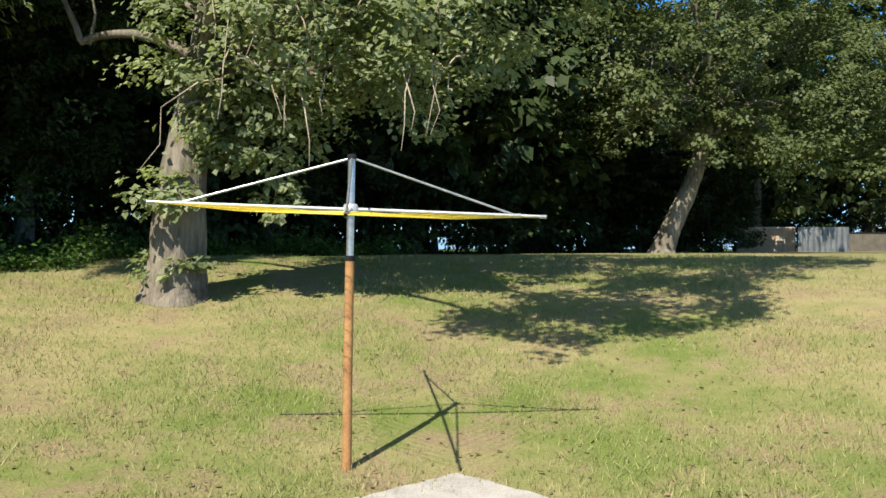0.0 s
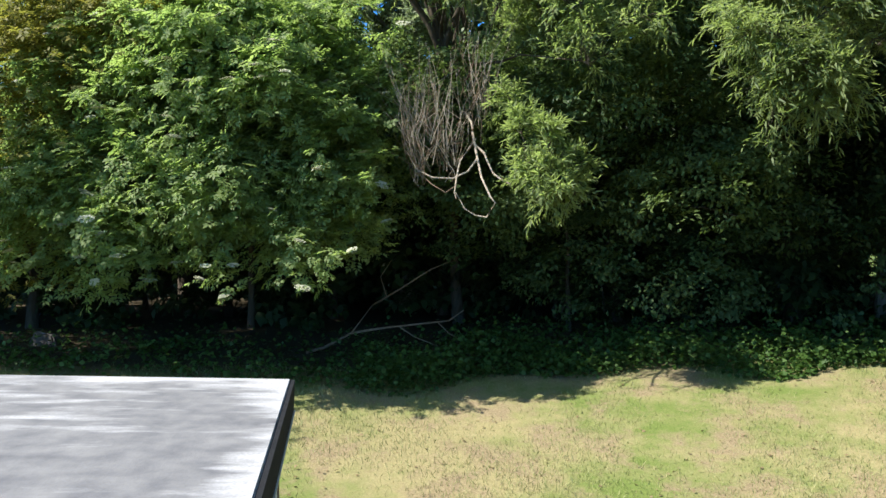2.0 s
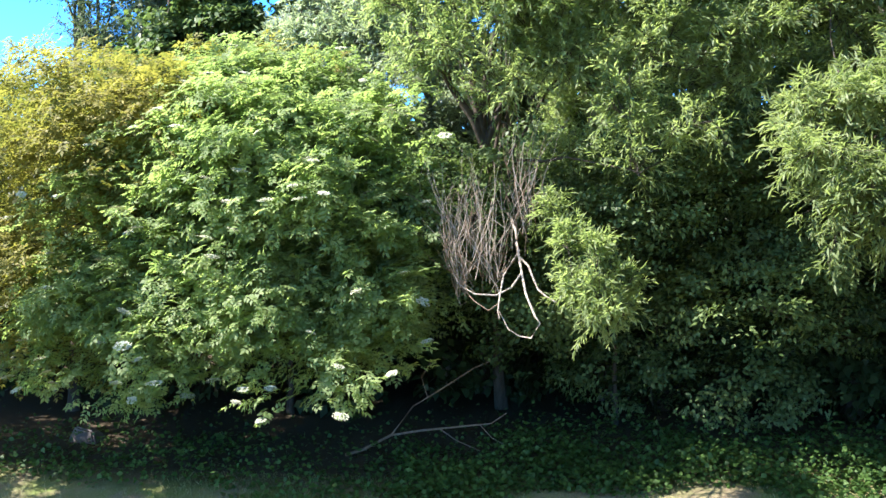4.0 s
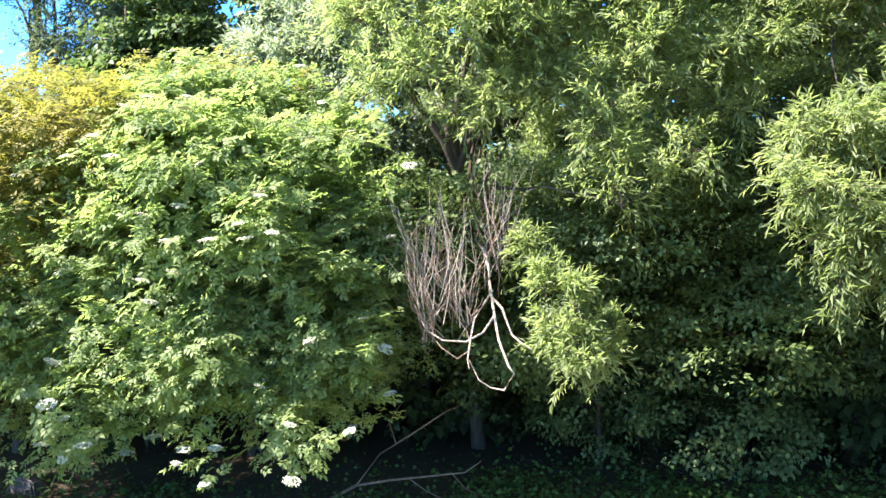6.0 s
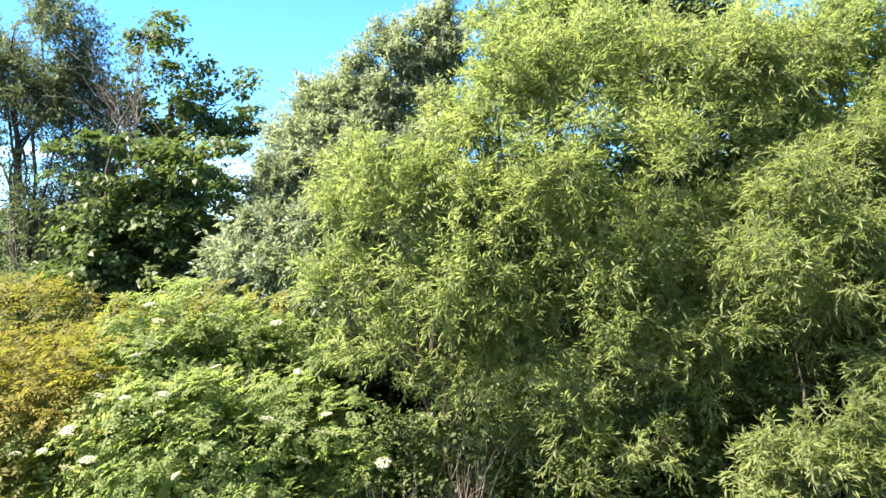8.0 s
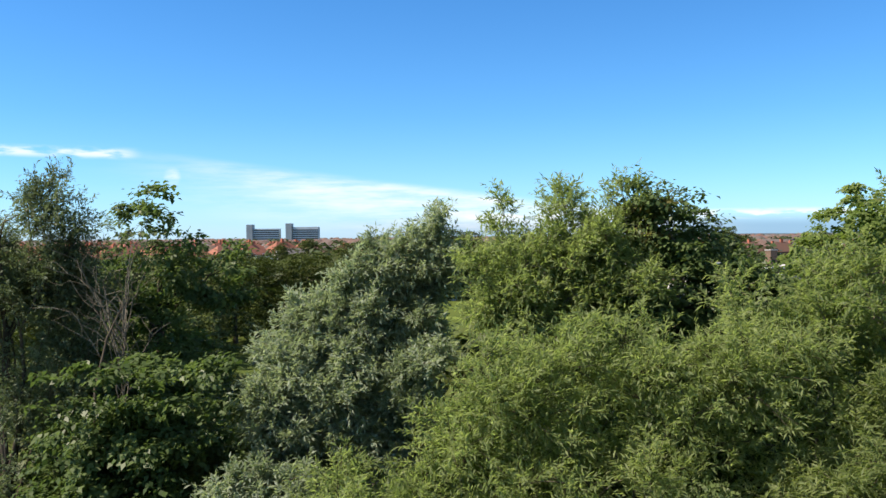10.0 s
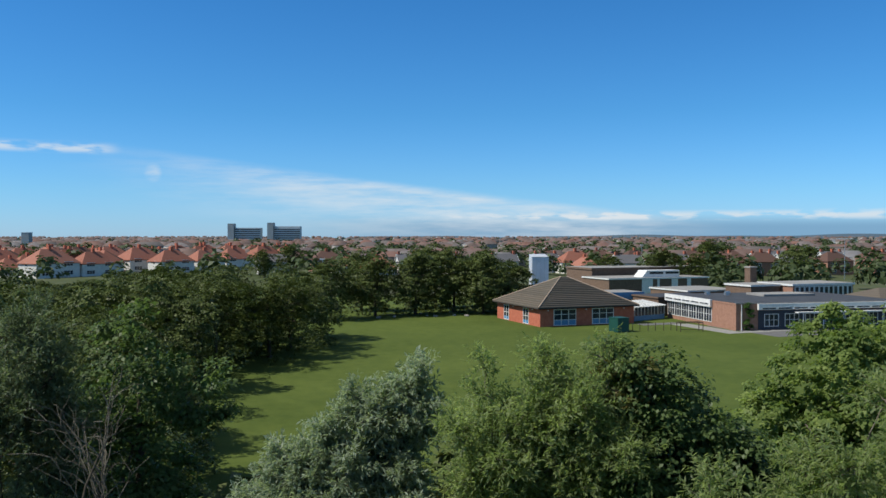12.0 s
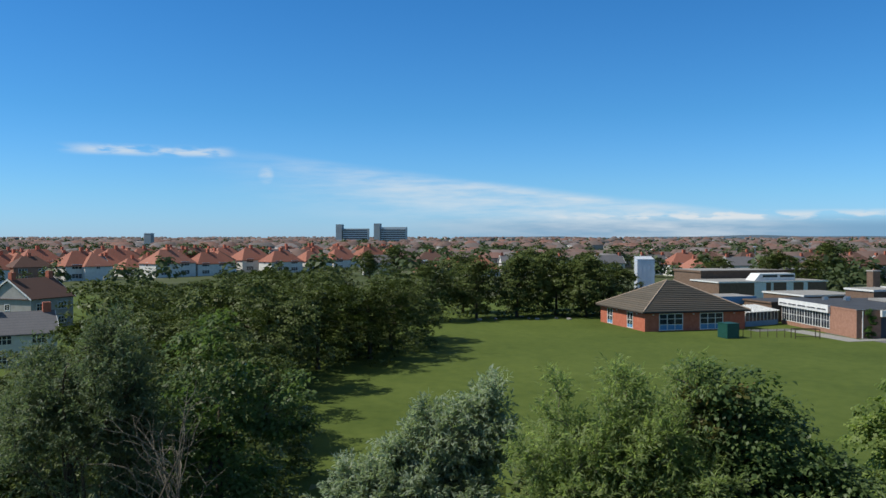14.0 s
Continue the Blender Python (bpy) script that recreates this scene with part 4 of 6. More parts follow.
def bare_shrub():
    """A leafless elder among the treetops: a stem and pale forked boughs."""
    rng = np.random.default_rng(55)
    x, y = near(-7.5, 20.3)
    e = thing("bare_shrub", "leafless pale-branched shrub between the treetops", "shrub", pose(x, y, gz(x, y)))
    part("stem", tubes("stem", [bent(rng, (0, 0, -.1), (.3, .2, 11.4), .07, .02, 7, .1)], 7), BARK_DARK, e)
    for i in range(24):
        z = 8.6 + 2.6 * rng.random()
        a = radians(55 + rng.uniform(-180, 180))
        r = .5 + 1.3 * rng.random()
        tip = np.array((math.cos(a) * r, math.sin(a) * r, z + 1.1 + 1.2 * rng.random()))
        p = bent(rng, (.25, .18, z), tip, .016, .006, 6, .2)
        forks = [bent(rng, p[k][:3], np.array(p[k][:3]) + unit(rng.normal(size=3) + (0, 0, .8)) * (.5 + .5 * rng.random()), .008, .003, 4, .2) for k in (2, 3, 4)]
        part("bough", tubes("bough", [p] + forks, 5), BARK, e)


bare_shrub()

# ---- undergrowth, woods ----
def belt(name, label, spots, seed, leaf_mat, r, h, clumps, per, spread, leaf, width, group, category="tree", foot=.35, bark=BARK_DARK):
    """Trees of one build, set out one by one, each turned and sized its own way."""
    rng = np.random.default_rng(seed)
    lobes = [(0, 0, h * .64, r * .85, r * .85, h * .33), (r * .5, .3, h * .55, r * .65, r * .65, h * .28), (-r * .5, -.4, h * .58, r * .65, r * .65, h * .3),
             (.2, -r * .45, h * foot, r * .75, r * .75, h * .27), (0, r * .4, h * foot, r * .8, r * .8, h * .26), (-r * .4, r * .3, h * .75, r * .45, r * .45, h * .2)]
    first = thing(name, label, category, group=group)
    part("trunk", tubes("trunk", limbs(rng, (0, 0, -.2), h * .75, lobes, .026 * h, 8, (0, 0), 2), 6), bark, first)
    part("crown", foliage("crown", rng, lobes, clumps, per, spread, leaf, width, .15, .12, -.7, puff=r * .42), leaf_mat, first)
    for i, (x, y, s) in enumerate(spots):
        m = pose(x, y, gz(x, y), 0, 0, rng.random() * 360) @ Matrix.Diagonal((s * (.9 + .2 * rng.random()), s * (.9 + .2 * rng.random()), s * (.95 + .14 * rng.random()), 1))
        if i:
            copy_thing(first, m)
        else:
            first.matrix_basis = m


belt("holly_bush", "dense evergreen undergrowth, deep shade put into its leaf colour", [(*near(u, v), s) for u, v, s in
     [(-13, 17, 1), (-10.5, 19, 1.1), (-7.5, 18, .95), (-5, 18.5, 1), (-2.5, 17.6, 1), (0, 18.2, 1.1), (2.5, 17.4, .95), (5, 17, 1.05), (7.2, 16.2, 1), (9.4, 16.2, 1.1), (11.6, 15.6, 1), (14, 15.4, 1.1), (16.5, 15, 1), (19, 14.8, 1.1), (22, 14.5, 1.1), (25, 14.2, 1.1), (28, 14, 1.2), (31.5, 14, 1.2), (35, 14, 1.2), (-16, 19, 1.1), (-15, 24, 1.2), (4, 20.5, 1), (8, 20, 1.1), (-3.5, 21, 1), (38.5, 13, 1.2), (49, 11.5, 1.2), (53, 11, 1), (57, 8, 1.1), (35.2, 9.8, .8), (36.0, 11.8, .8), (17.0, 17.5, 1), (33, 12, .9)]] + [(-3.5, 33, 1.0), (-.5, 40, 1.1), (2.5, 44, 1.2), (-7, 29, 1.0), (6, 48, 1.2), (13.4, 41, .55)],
     41, LEAF_SHADED, 2.3, 4.6, 420, 22, .36, .22, .15, "undergrowth", "bush", .26)
belt("hawthorn_bush", "mid-green hawthorn behind the hedge", [(*near(u, v), s) for u, v, s in [(-9, 27, 1), (-4.5, 25.5, 1.15), (-1, 24, 1.35), (2.5, 24, 1.4), (6, 23.5, 1.35), (-5, 28, .9), (-1.5, 27, .85), (2, 27.5, .9), (6, 26, 1), (10, 26, 1.1), (14, 24, 1.1), (-13, 29, 1), (18, 22, 1.2), (23, 20, 1.2), (-18, 27, 1.1), (-21, 33, 1.1)]], 42, LEAF_FAR, 3.0, 6.2, 440, 14, .4, .34, .24, "undergrowth", "bush", .28)
belt("beech_tree", "broad dark woodland tree behind the lawn", [(-4.5, 22, 1), (-9, 21.5, .95), (-1, 27, 1.05), (3, 32.5, 1), (7, 38.5, 1.1), (11, 46, 1), (-6, 30, 1.1), (-1, 38, 1.1), (22, 62, 1.1), (30, 60, 1), (4, 48, 1.15), (11.5, 42, .95), (20, 50, 1.25), (26, 52, 1.3), (16.5, 45, 1.2)], 31, LEAF_SHADED, 3.8, 12.0, 560, 13, .5, .42, .30, "woodland trees", foot=.42)
belt("field_tree", "rounded green tree at the edge of the mown field",
     [(*far(u, v), s) for u, v, s in [(-21, 33, .85), (-16, 39, .85), (-23, 46, .95), (-31, 43, .85), (-21, 54, .95), (-28, 58, 1.0), (-37, 53, .78), (-25, 65, 1.0), (-33, 70, 1.0), (-42, 68, .8), (-28.5, 76, 1.05), (-36, 83, 1.05), (-29, 88, 1.05), (-35, 97, 1.05), (-46, 88, .9), (-28, 104, 1.18), (-23.5, 114, 1.18), (-33, 116, 1.2), (-46, 106, 1.0), (-22.5, 124, 1.12), (-24, 134, 1.1), (-37, 127, 1.08), (-52, 100, .75), (-58, 122, .8), (-46, 134, 1.0)]],
     33, LEAF_FAR, 5.9, 11.0, 1500, 14, .42, .27, .2, "trees beside the field", foot=.2)


def field_shrubs():
    """The belt's far end, where it runs out along the back gardens."""
    rng = random.Random(90)
    spots = []
    for v in (92, 103, 114, 126, 139, 153, 168, 184, 201, 219):
        u = (-.5 if v < 150 else -.53) * v
        while u < (-.36 * v if v < 150 else -.24 * v):
            top = 16.5 - v * (.036 + .1 * max(0, -u / v - .24))  # lower towards the gardens
            spots.append((*far(u + rng.uniform(-2.5, 2.5), v + rng.uniform(-3.5, 3.5)), max(.3, top / 10.6) * rng.uniform(.8, 1.0)))
            u += rng.uniform(9, 13)
    belt("field_maple", "rounded green maple in the belt before the back gardens", spots, 35, LEAF_FAR, 5.6, 11.0, 520, 10, .55, .46, .34, "trees beside the field", foot=.24)


field_shrubs()
belt("sycamore_tree", "dark broad tree on the far side of the mown field",
     [(*far(u, v), s) for u, v, s in [(-22, 165, .9), (-14, 172, 1), (-6, 176, 1.15), (2, 182, 1.2), (8, 178, 1.05), (14, 184, .9), (-18, 184, 1.1), (-2, 192, 1.2), (10, 196, 1.1), (62, 245, 1.1), (69, 236, .9), (94, 300, 1.2), (120, 290, 1), (48, 250, .9), (140, 330, 1.1), (-70, 330, .9), (-62, 345, 1)]],
     34, LEAF_FAR, 5.6, 12.0, 850, 14, .6, .4, .3, "trees round the school", foot=.24)


def ivy():
    rng = np.random.default_rng(9)
    k = 42000
    u, v = rng.uniform(-13, 18, k), 11.65 + np.abs(rng.normal(size=k)) * 1.4
    keep = (u > -1.6) | (rng.random(k) < .3)
    u, v = u[keep], v[keep]
    k = len(u)
    bumps = .16 + .14 * np.sin(u * 2.1) * np.sin(u * .7 + v * 2)
    v = v + .35 * np.sin(u * .8) + .25 * np.sin(u * 2.3)
    xy = [near(a, b) for a, b in zip(u, v)]
    z = np.array([gz(a, b) for a, b in xy]) + np.abs(rng.normal(size=k)) * bumps + .02
    pos = np.column_stack([np.array(xy), z])
    way = unit(rng.normal(size=(k, 3)) * (1, 1, .4))
    up = unit(rng.normal(size=(k, 3)) * .5 + (.3, -.2, 1))
    s = .6 + .7 * rng.random(k)
    tagged(part("ivy", blades("ivy", pos, way, up, .085 * s, .07 * s), LEAF_IVY), "low bright green ivy along the hedge's foot", "ivy", kind="stuff")


ivy()


# ---- lawn ----
def lawn_cover():
    m, n, l, p = material("grass_blade")
    geo = n.new("ShaderNodeNewGeometry")
    tone = ramp(n, l, geo.outputs["Random Per Island"], [(0, (.12, .15, .045)), (.5, (.19, .218, .07)), (.8, (.26, .258, .11)), (1, (.33, .29, .14))])
    l.new(tone, p.inputs["Base Color"])
    p.inputs["Roughness"].default_value, p.inputs["Specular IOR Level"].default_value = .7, .25
    rng = np.random.default_rng(3)
    k = 210000
    r = 3.2 + 14.5 * rng.random(k) ** .8
    a = np.radians(rng.uniform(-32, 92, k))
    x, y = -np.sin(a) * r, np.cos(a) * r
    v = (x + 1) * -math.sin(radians(55)) + (y - 1.3) * math.cos(radians(55))
    thick = np.sin(x * 1.3 + 2 * np.sin(y * .6)) * np.sin(y * 1.1 + 1.4 * np.sin(x * .8)) + rng.normal(size=k) * .4
    keep = (v < 12.6) & (thick > -.42)
    x, y, thick = x[keep], y[keep], thick[keep]
    k = len(x)
    z = np.array([gz(q, w) for q, w in zip(x, y)]) - .004
    w = rng.random(k) * 6.28
    h = (.022 + .045 * rng.random(k)) * (1 + .5 * np.clip(thick, 0, 1.5))
    base = np.column_stack([x, y, z])
    side = np.column_stack([np.cos(w), np.sin(w), 0 * w]) * .0045
    tip = base + np.column_stack([rng.normal(size=k) * .5, rng.normal(size=k) * .5, np.ones(k)]) * h[:, None]
    verts = np.stack([base - side, base + side, tip], 1).reshape(-1, 3)
    tagged(part("grass", raw_mesh("grass", verts, np.arange(len(verts)).reshape(-1, 3)), m), "short dry grass blades on the lawn", "grass", kind="stuff")
    # dead leaves scattered on it
    k = 1500
    r, a = 4.5 + 10 * rng.random(k) ** 1.4, np.radians(rng.uniform(-30, 85, k))
    x, y = -np.sin(a) * r, np.cos(a) * r
    z = np.array([gz(q, w) for q, w in zip(x, y)]) + .015 + .01 * rng.random(k)
    way, up = unit(rng.normal(size=(k, 3)) * (1, 1, .15)), unit(rng.normal(size=(k, 3)) * .25 + (0, 0, 1))
    s = .5 + .8 * rng.random(k)
    m2 = leafy("fallen_leaf", (.06, .04, .02), (.16, .10, .05), (.34, .27, .15), .8, .1)
    tagged(part("fallen_leaves", blades("fallen_leaves", np.column_stack([x, y, z]), way, up, .05 * s, .035 * s), m2), "scattered dry brown leaves on the lawn", "leaves", kind="stuff")


lawn_cover()


# ---- washing line, paving, shed, far wall ----
STEEL = surface("galvanised_steel", (.40, .42, .44), (.60, .62, .64), 12, .38, .85, .1, .002)
ALU = surface("white_metal", (.42, .43, .44), (.60, .61, .62), 15, .45, .3, .1, .002)
RUST = surface("rusty_steel", (.26, .12, .045), (.46, .25, .10), 9, .85, .1, .4, .003)
CORD = surface("yellow_cord", (.50, .37, .025), (.66, .50, .05), 30, .55, 0, 0)
BLACK = surface("black_felt", (.008, .009, .011), (.02, .021, .024), 10, .95, 0, .3, .004, spec=.15)
CONCRETE = surface("concrete", (.29, .27, .25), (.43, .405, .375), 5, .92, 0, .5, .006)


def box(bm, x0, y0, z0, x1, y1, z1):
    v = [bm.verts.new(p) for p in ((x0, y0, z0), (x1, y0, z0), (x1, y1, z0), (x0, y1, z0), (x0, y0, z1), (x1, y0, z1), (x1, y1, z1), (x0, y1, z1))]
    for f in ((3, 2, 1, 0), (4, 5, 6, 7), (0, 1, 5, 4), (1, 2, 6, 5), (2, 3, 7, 6), (3, 0, 4, 7)):
        bm.faces.new([v[i] for i in f])
    return v


def bx(name, dims, mat, parent, label="", bevel=0):
    bm = bmesh.new()
    box(bm, *dims)
    if bevel:
        bmesh.ops.bevel(bm, geom=list(bm.edges), offset=bevel, segments=2, affect="EDGES")
    return part(name, bm, mat, parent, label)


def dryer():
    x, y = -.71, 6.35
    e = thing("washing_line", "rotary washing line with yellow cords on a rusty steel pole", "clothes dryer", pose(x, y, gz(x, y) + .066, 0, 0, 5))
    part("pole", tubes("pole", [[(-.01, 0, -.18, .036), (.0, 0, .7, .035), (.015, 0, 1.5, .034)]], 16), RUST, e, "rusty orange steel pole")
    part("collar", tubes("collar", [[(.015, 0, 1.49, .036), (.016, 0, 1.53, .036)]], 16), BLACK, e, "black collar")
    part("mast", tubes("mast", [[(.015, 0, 1.5, .028), (.03, 0, 2.27, .027)]], 16), STEEL, e, "galvanised upper tube")
    part("cap", tubes("cap", [[(.03, 0, 2.25, .036), (.03, 0, 2.285, .034), (.03, 0, 2.29, .004)]], 12), BLACK, e)
    part("hub", tubes("hub", [[(.022, 0, 1.83, .05), (.022, 0, 1.845, .056), (.022, 0, 1.90, .056), (.022, 0, 1.915, .045)]], 14), ALU, e, "white hub")
    hub = np.array((.022, 0, 1.875))
    ends = []
    for deg, rise in ((180, .05), (0, -.05), (90, .03), (270, -.10)):
        w = radians(deg)
        d = np.array((math.cos(w), math.sin(w), 0))
        end = hub + d * 1.46 + np.array((0, 0, rise))
        ends.append((hub, end))
        arm = part("arm", tubes("arm", [[(*(hub + d * .04), .014), (*end, .012)]], 8), ALU, e)
        part("tip", tubes("tip", [[(*(end - d * .03), .015), (*(end + d * .02), .015)]], 8), STEEL, arm)
        joint = hub + (end - hub) * .86
        part("stay", tubes("stay", [[(.03 + d[0] * .03, d[1] * .03, 2.25, .009), (*joint, .009)]], 8), STEEL, e)
        part("slider", tubes("slider", [[(*(joint - d * .03), .018), (*(joint + d * .03), .018)]], 8), STEEL, e)
    order = [0, 2, 1, 3]
    for i in range(8):
        f = .42 + .56 * i / 7
        p = [ends[k][0] + (ends[k][1] - ends[k][0]) * f for k in order]
        path = []
        for j in range(5):
            q, nxt = p[j % 4], p[(j + 1) % 4]
            path.append((*q, .0028))
            if j < 4:
                path.append((*((q + nxt) / 2 - np.array((0, 0, .012 + .01 * f))), .0028))
        part("cord", tubes("cord", [path], 5), CORD, e)


dryer()


def paving():
    rng = random.Random(4)
    for i, (cx, cy) in enumerate(((0, 0), (.93, 0), (0, -.93), (.93, -.93))):
        bm = bmesh.new()
        pts = []
        n = 9
        for side in range(4):
            for k in range(n):
                t = k / n
                a = [(t, 0), (1, t), (1 - t, 1), (0, 1 - t)][side]
                j = .018
                pts.append(((a[0] - 1) * .0 + a[0] * .9 + rng.uniform(-j, j), -a[1] * .9 + rng.uniform(-j, j)))
        top = [bm.verts.new((px, py, .035 + .004 * rng.random())) for px, py in pts]
        low = [bm.verts.new((px * 1.01, py * 1.01, -.06)) for px, py in pts]
        bm.faces.new(top[::-1])
        for k in range(len(pts)):
            k2 = (k + 1) % len(pts)
            bm.faces.new((top[k], top[k2], low[k2], low[k]))
        ob = part("paving_slab", bm, CONCRETE)
        m = pose(.11, 6.3, gz(0, 5.8) + .0, 0, 0, -47) @ pose(cx, cy, 0)
        ob.matrix_basis = m
        tagged(ob, "weathered pale concrete slab sunk in the lawn", "paving slab", "garden paving")


paving()


def shed():
    # grey felt, its pale mineral coat left in streaks and along the edges
    felt, n, l, p = material("grey_roof_felt")
    co = n.new("ShaderNodeTexCoord").outputs["Object"]
    mp = n.new("ShaderNodeMapping")
    mp.inputs["Scale"].default_value = (2.6, .7, 1)
    mp.inputs["Rotation"].default_value = (0, 0, radians(12))
    l.new(co, mp.inputs["Vector"])
    wear, grain, blotch = noise_tex(n, l, 1.5, 7, mp.outputs[0], .62), noise_tex(n, l, 55, 3, co), noise_tex(n, l, 5, 5, co)
    def rim(axis, a, b):
        sp = n.new("ShaderNodeSeparateXYZ")
        l.new(co, sp.inputs[0])
        r = n.new("ShaderNodeMapRange")
        r.inputs["From Min"].default_value, r.inputs["From Max"].default_value, r.inputs["To Max"].default_value = a, b, .22
        l.new(sp.outputs[axis], r.inputs["Value"])
        return r.outputs[0]
    def plus(q, w):
        m = n.new("ShaderNodeMath")
        l.new(q, m.inputs[0]), l.new(w, m.inputs[1])
        return m.outputs[0]
    worn = plus(plus(wear, rim(0, .75, .1)), rim(1, -.35, -.02))
    grey = ramp(n, l, blotch, [(.3, (.10, .10, .108)), (.7, (.19, .188, .188))])
    pale = ramp(n, l, grain, [(.3, (.30, .30, .305)), (.7, (.43, .43, .435))])
    l.new(mixed(n, l, ramp(n, l, worn, [(.57, (0, 0, 0)), (.74, (.9, .9, .9))]), grey, pale), p.inputs["Base Color"])
    p.inputs["Roughness"].default_value = .85
    bumped(n, l, p, grain, .35, .006)
    board = surface("pale_painted_board", (.42, .42, .38), (.60, .60, .55), 3, .8, 0, .3, .004)
    wood = surface("brown_batten", (.14, .08, .04), (.26, .16, .08), 8, .85, 0, .4, .004)
    z0 = gz(-5, 2)
    e = thing("shed", "flat-roofed garden shed with grey felt and pale boards", "shed", pose(-5.93, 3.01, z0, 0, 0, -29.1))
    h = 2.30 - z0
    L, D = 4.3, 3.2
    bx("body", (.14, -D + .14, 0, L - .14, -.14, h - .25), surface("dark_interior_board", (.05, .05, .045), (.10, .10, .09)), e)
    bx("roof_deck", (0, -D, h - .05, L, 0, h), felt, e, "weathered grey felt roof", .018)
    bx("fascia", (-.02, -D - .02, h - .25, L + .02, -D + .01, h - .012), BLACK, e, "black felt edge")
    bx("fascia", (-.02, -D + .01, h - .25, .01, -.01, h - .012), BLACK, e, "black felt edge")
    bx("fascia", (L - .01, -D + .01, h - .25, L + .02, -.01, h - .012), BLACK, e, "black felt edge")
    fascia = bx("fascia", (-.02, -.01, h - .25, L + .02, .02, h - .012), BLACK, e, "black felt edge")
    bm = bmesh.new()
    box(bm, -.028, .018, h - .258, L + .028, .03, h - .248)
    box(bm, -.03, -D, h - .258, -.018, .03, h - .248)
    part("drip_edge", bm, ALU, fascia, "pale metal drip edge")
    # the roof falls a little towards the lawn
    for ob in e.children:
        if ob.name.startswith(("roof_deck", "fascia")):
            ob.matrix_basis = pose(0, 0, h, -2.6) @ pose(0, 0, -h)
    x = .15
    while x < L - .45:
        bx("board", (x, -.14, .02, x + .24, -.112, h - .24), board, e, "pale upright board", .004)
        bx("batten", (x + .245, -.14, .02, x + .30, -.105, h - .24), wood, e, "brown batten", .004)
        x += .42
    y = -D + .14
    while y < -.4:
        bx("board", (.118, y, .02, .14, y + .25, h - .24), board, e, "", .004)
        y += .255
    bx("corner_post", (.10, -.15, 0, .15, -.10, h - .24), wood, e, "brown corner post", .004)


shed()


def far_wall():
    brick = surface("garden_brick", (.26, .17, .11), (.38, .27, .18), 3, .9, 0, .4, .01)
    metal = surface("corrugated_sheet", (.26, .28, .30), (.42, .44, .46), 2, .5, .5, .1, .003)
    z = 1.42
    w = thing("garden_wall", "low buff brick garden wall at the lawn's end", "wall", pose(15.4, 44.5, z, 0, 0, -1))
    bx("wall", (0, 0, 0, 3.0, .22, 1.25), brick, w)
    bx("coping", (-.05, -.04, 1.25, 3.05, .26, 1.33), CONCRETE, w, "pale concrete coping")
    f = thing("metal_fence", "corrugated grey metal fence beside the brick wall", "fence", pose(18.45, 44.2, z, 0, 0, 2))
    for i in range(9):
        bm = bmesh.new()
        n = 6
        pts = [(i * .3 + .3 * k / n, .03 * math.cos(2 * math.pi * k / n)) for k in range(n + 1)]
        a = [bm.verts.new((px, py, 0)) for px, py in pts]
        b = [bm.verts.new((px, py, 1.32)) for px, py in pts]
        for k in range(n):
            bm.faces.new((a[k], a[k + 1], b[k + 1], b[k]))
        bmesh.ops.solidify(bm, geom=list(bm.faces), thickness=.01)
        part("sheet", bm, metal, f)
    for i in range(4):
        bx("post", (i * .9 - .03, .06, 0, i * .9 + .03, .12, 1.3), BLACK, f)
    bench = thing("garden_chair", "small weathered wooden chair by the garden wall", "chair", pose(17.4, 43.5, z, 0, 0, 170))
    for px in (0, .42):
        for py in (0, .4):
            bx("leg", (px, py, 0, px + .05, py + .05, .45 if py == 0 else .85), BARK_PALE, bench)
    bx("seat", (-.02, -.02, .42, .49, .47, .46), BARK_PALE, bench)
    bx("backrest", (0, .42, .6, .47, .44, .85), BARK_PALE, bench)
    # the shade on this stretch is put into its dark brick and black coping
    w2 = thing("garden_wall", "stretch of garden wall coloured dark for shade", "wall", pose(21.3, 45.2, z, 0, 0, -4))
    bx("wall", (0, 0, 0, 9, .2, 1.0), surface("shaded_garden_brick", (.07, .06, .045), (.13, .11, .085), 3), w2)
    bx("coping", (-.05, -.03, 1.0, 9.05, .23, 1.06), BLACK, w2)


far_wall()


# ---- school ----
RED_BRICK = surface("red_brick", (.40, .10, .055), (.52, .17, .10), 2, .9, 0, .3, .01)
TAN_BRICK = surface("tan_brick", (.27, .135, .09), (.38, .205, .14), 2, .9, 0, .3, .01)
DARK_BRICK = surface("brown_brick", (.12, .075, .05), (.20, .13, .09), 2, .9, 0, .3, .01)
WHITE = surface("white_paint", (.66, .66, .64), (.80, .80, .78), 1.5, .55, 0, .1, .003)
BLUE = surface("blue_panel", (.07, .22, .42), (.11, .29, .50), 2, .5, 0, .1, .003)
GREEN = surface("green_steel", (.008, .06, .048), (.014, .085, .066), 2, .5, .1, .1, .003)
FELT = surface("dark_roof_felt", (.03, .034, .042), (.062, .066, .076), .6, .9, 0, .3, .01)
PALE_FELT = surface("pale_roof_felt", (.22, .21, .20), (.33, .32, .30), .5, .9, 0, .3, .01)
TARMAC = surface("tarmac", (.10, .10, .10), (.17, .165, .16), .7, .95, 0, .5, .01)


def glassy(name, tone):
    m, n, l, p = material(name)
    geo = n.new("ShaderNodeNewGeometry").outputs["Position"]
    l.new(ramp(n, l, noise_tex(n, l, .8, 3, geo), [(.35, tone), (.65, tuple(v * 2.2 for v in tone))]), p.inputs["Base Color"])
    p.inputs["Roughness"].default_value = .08
    p.inputs["Specular IOR Level"].default_value = .4
    return m


GLASS = glassy("window_glass", (.02, .024, .03))


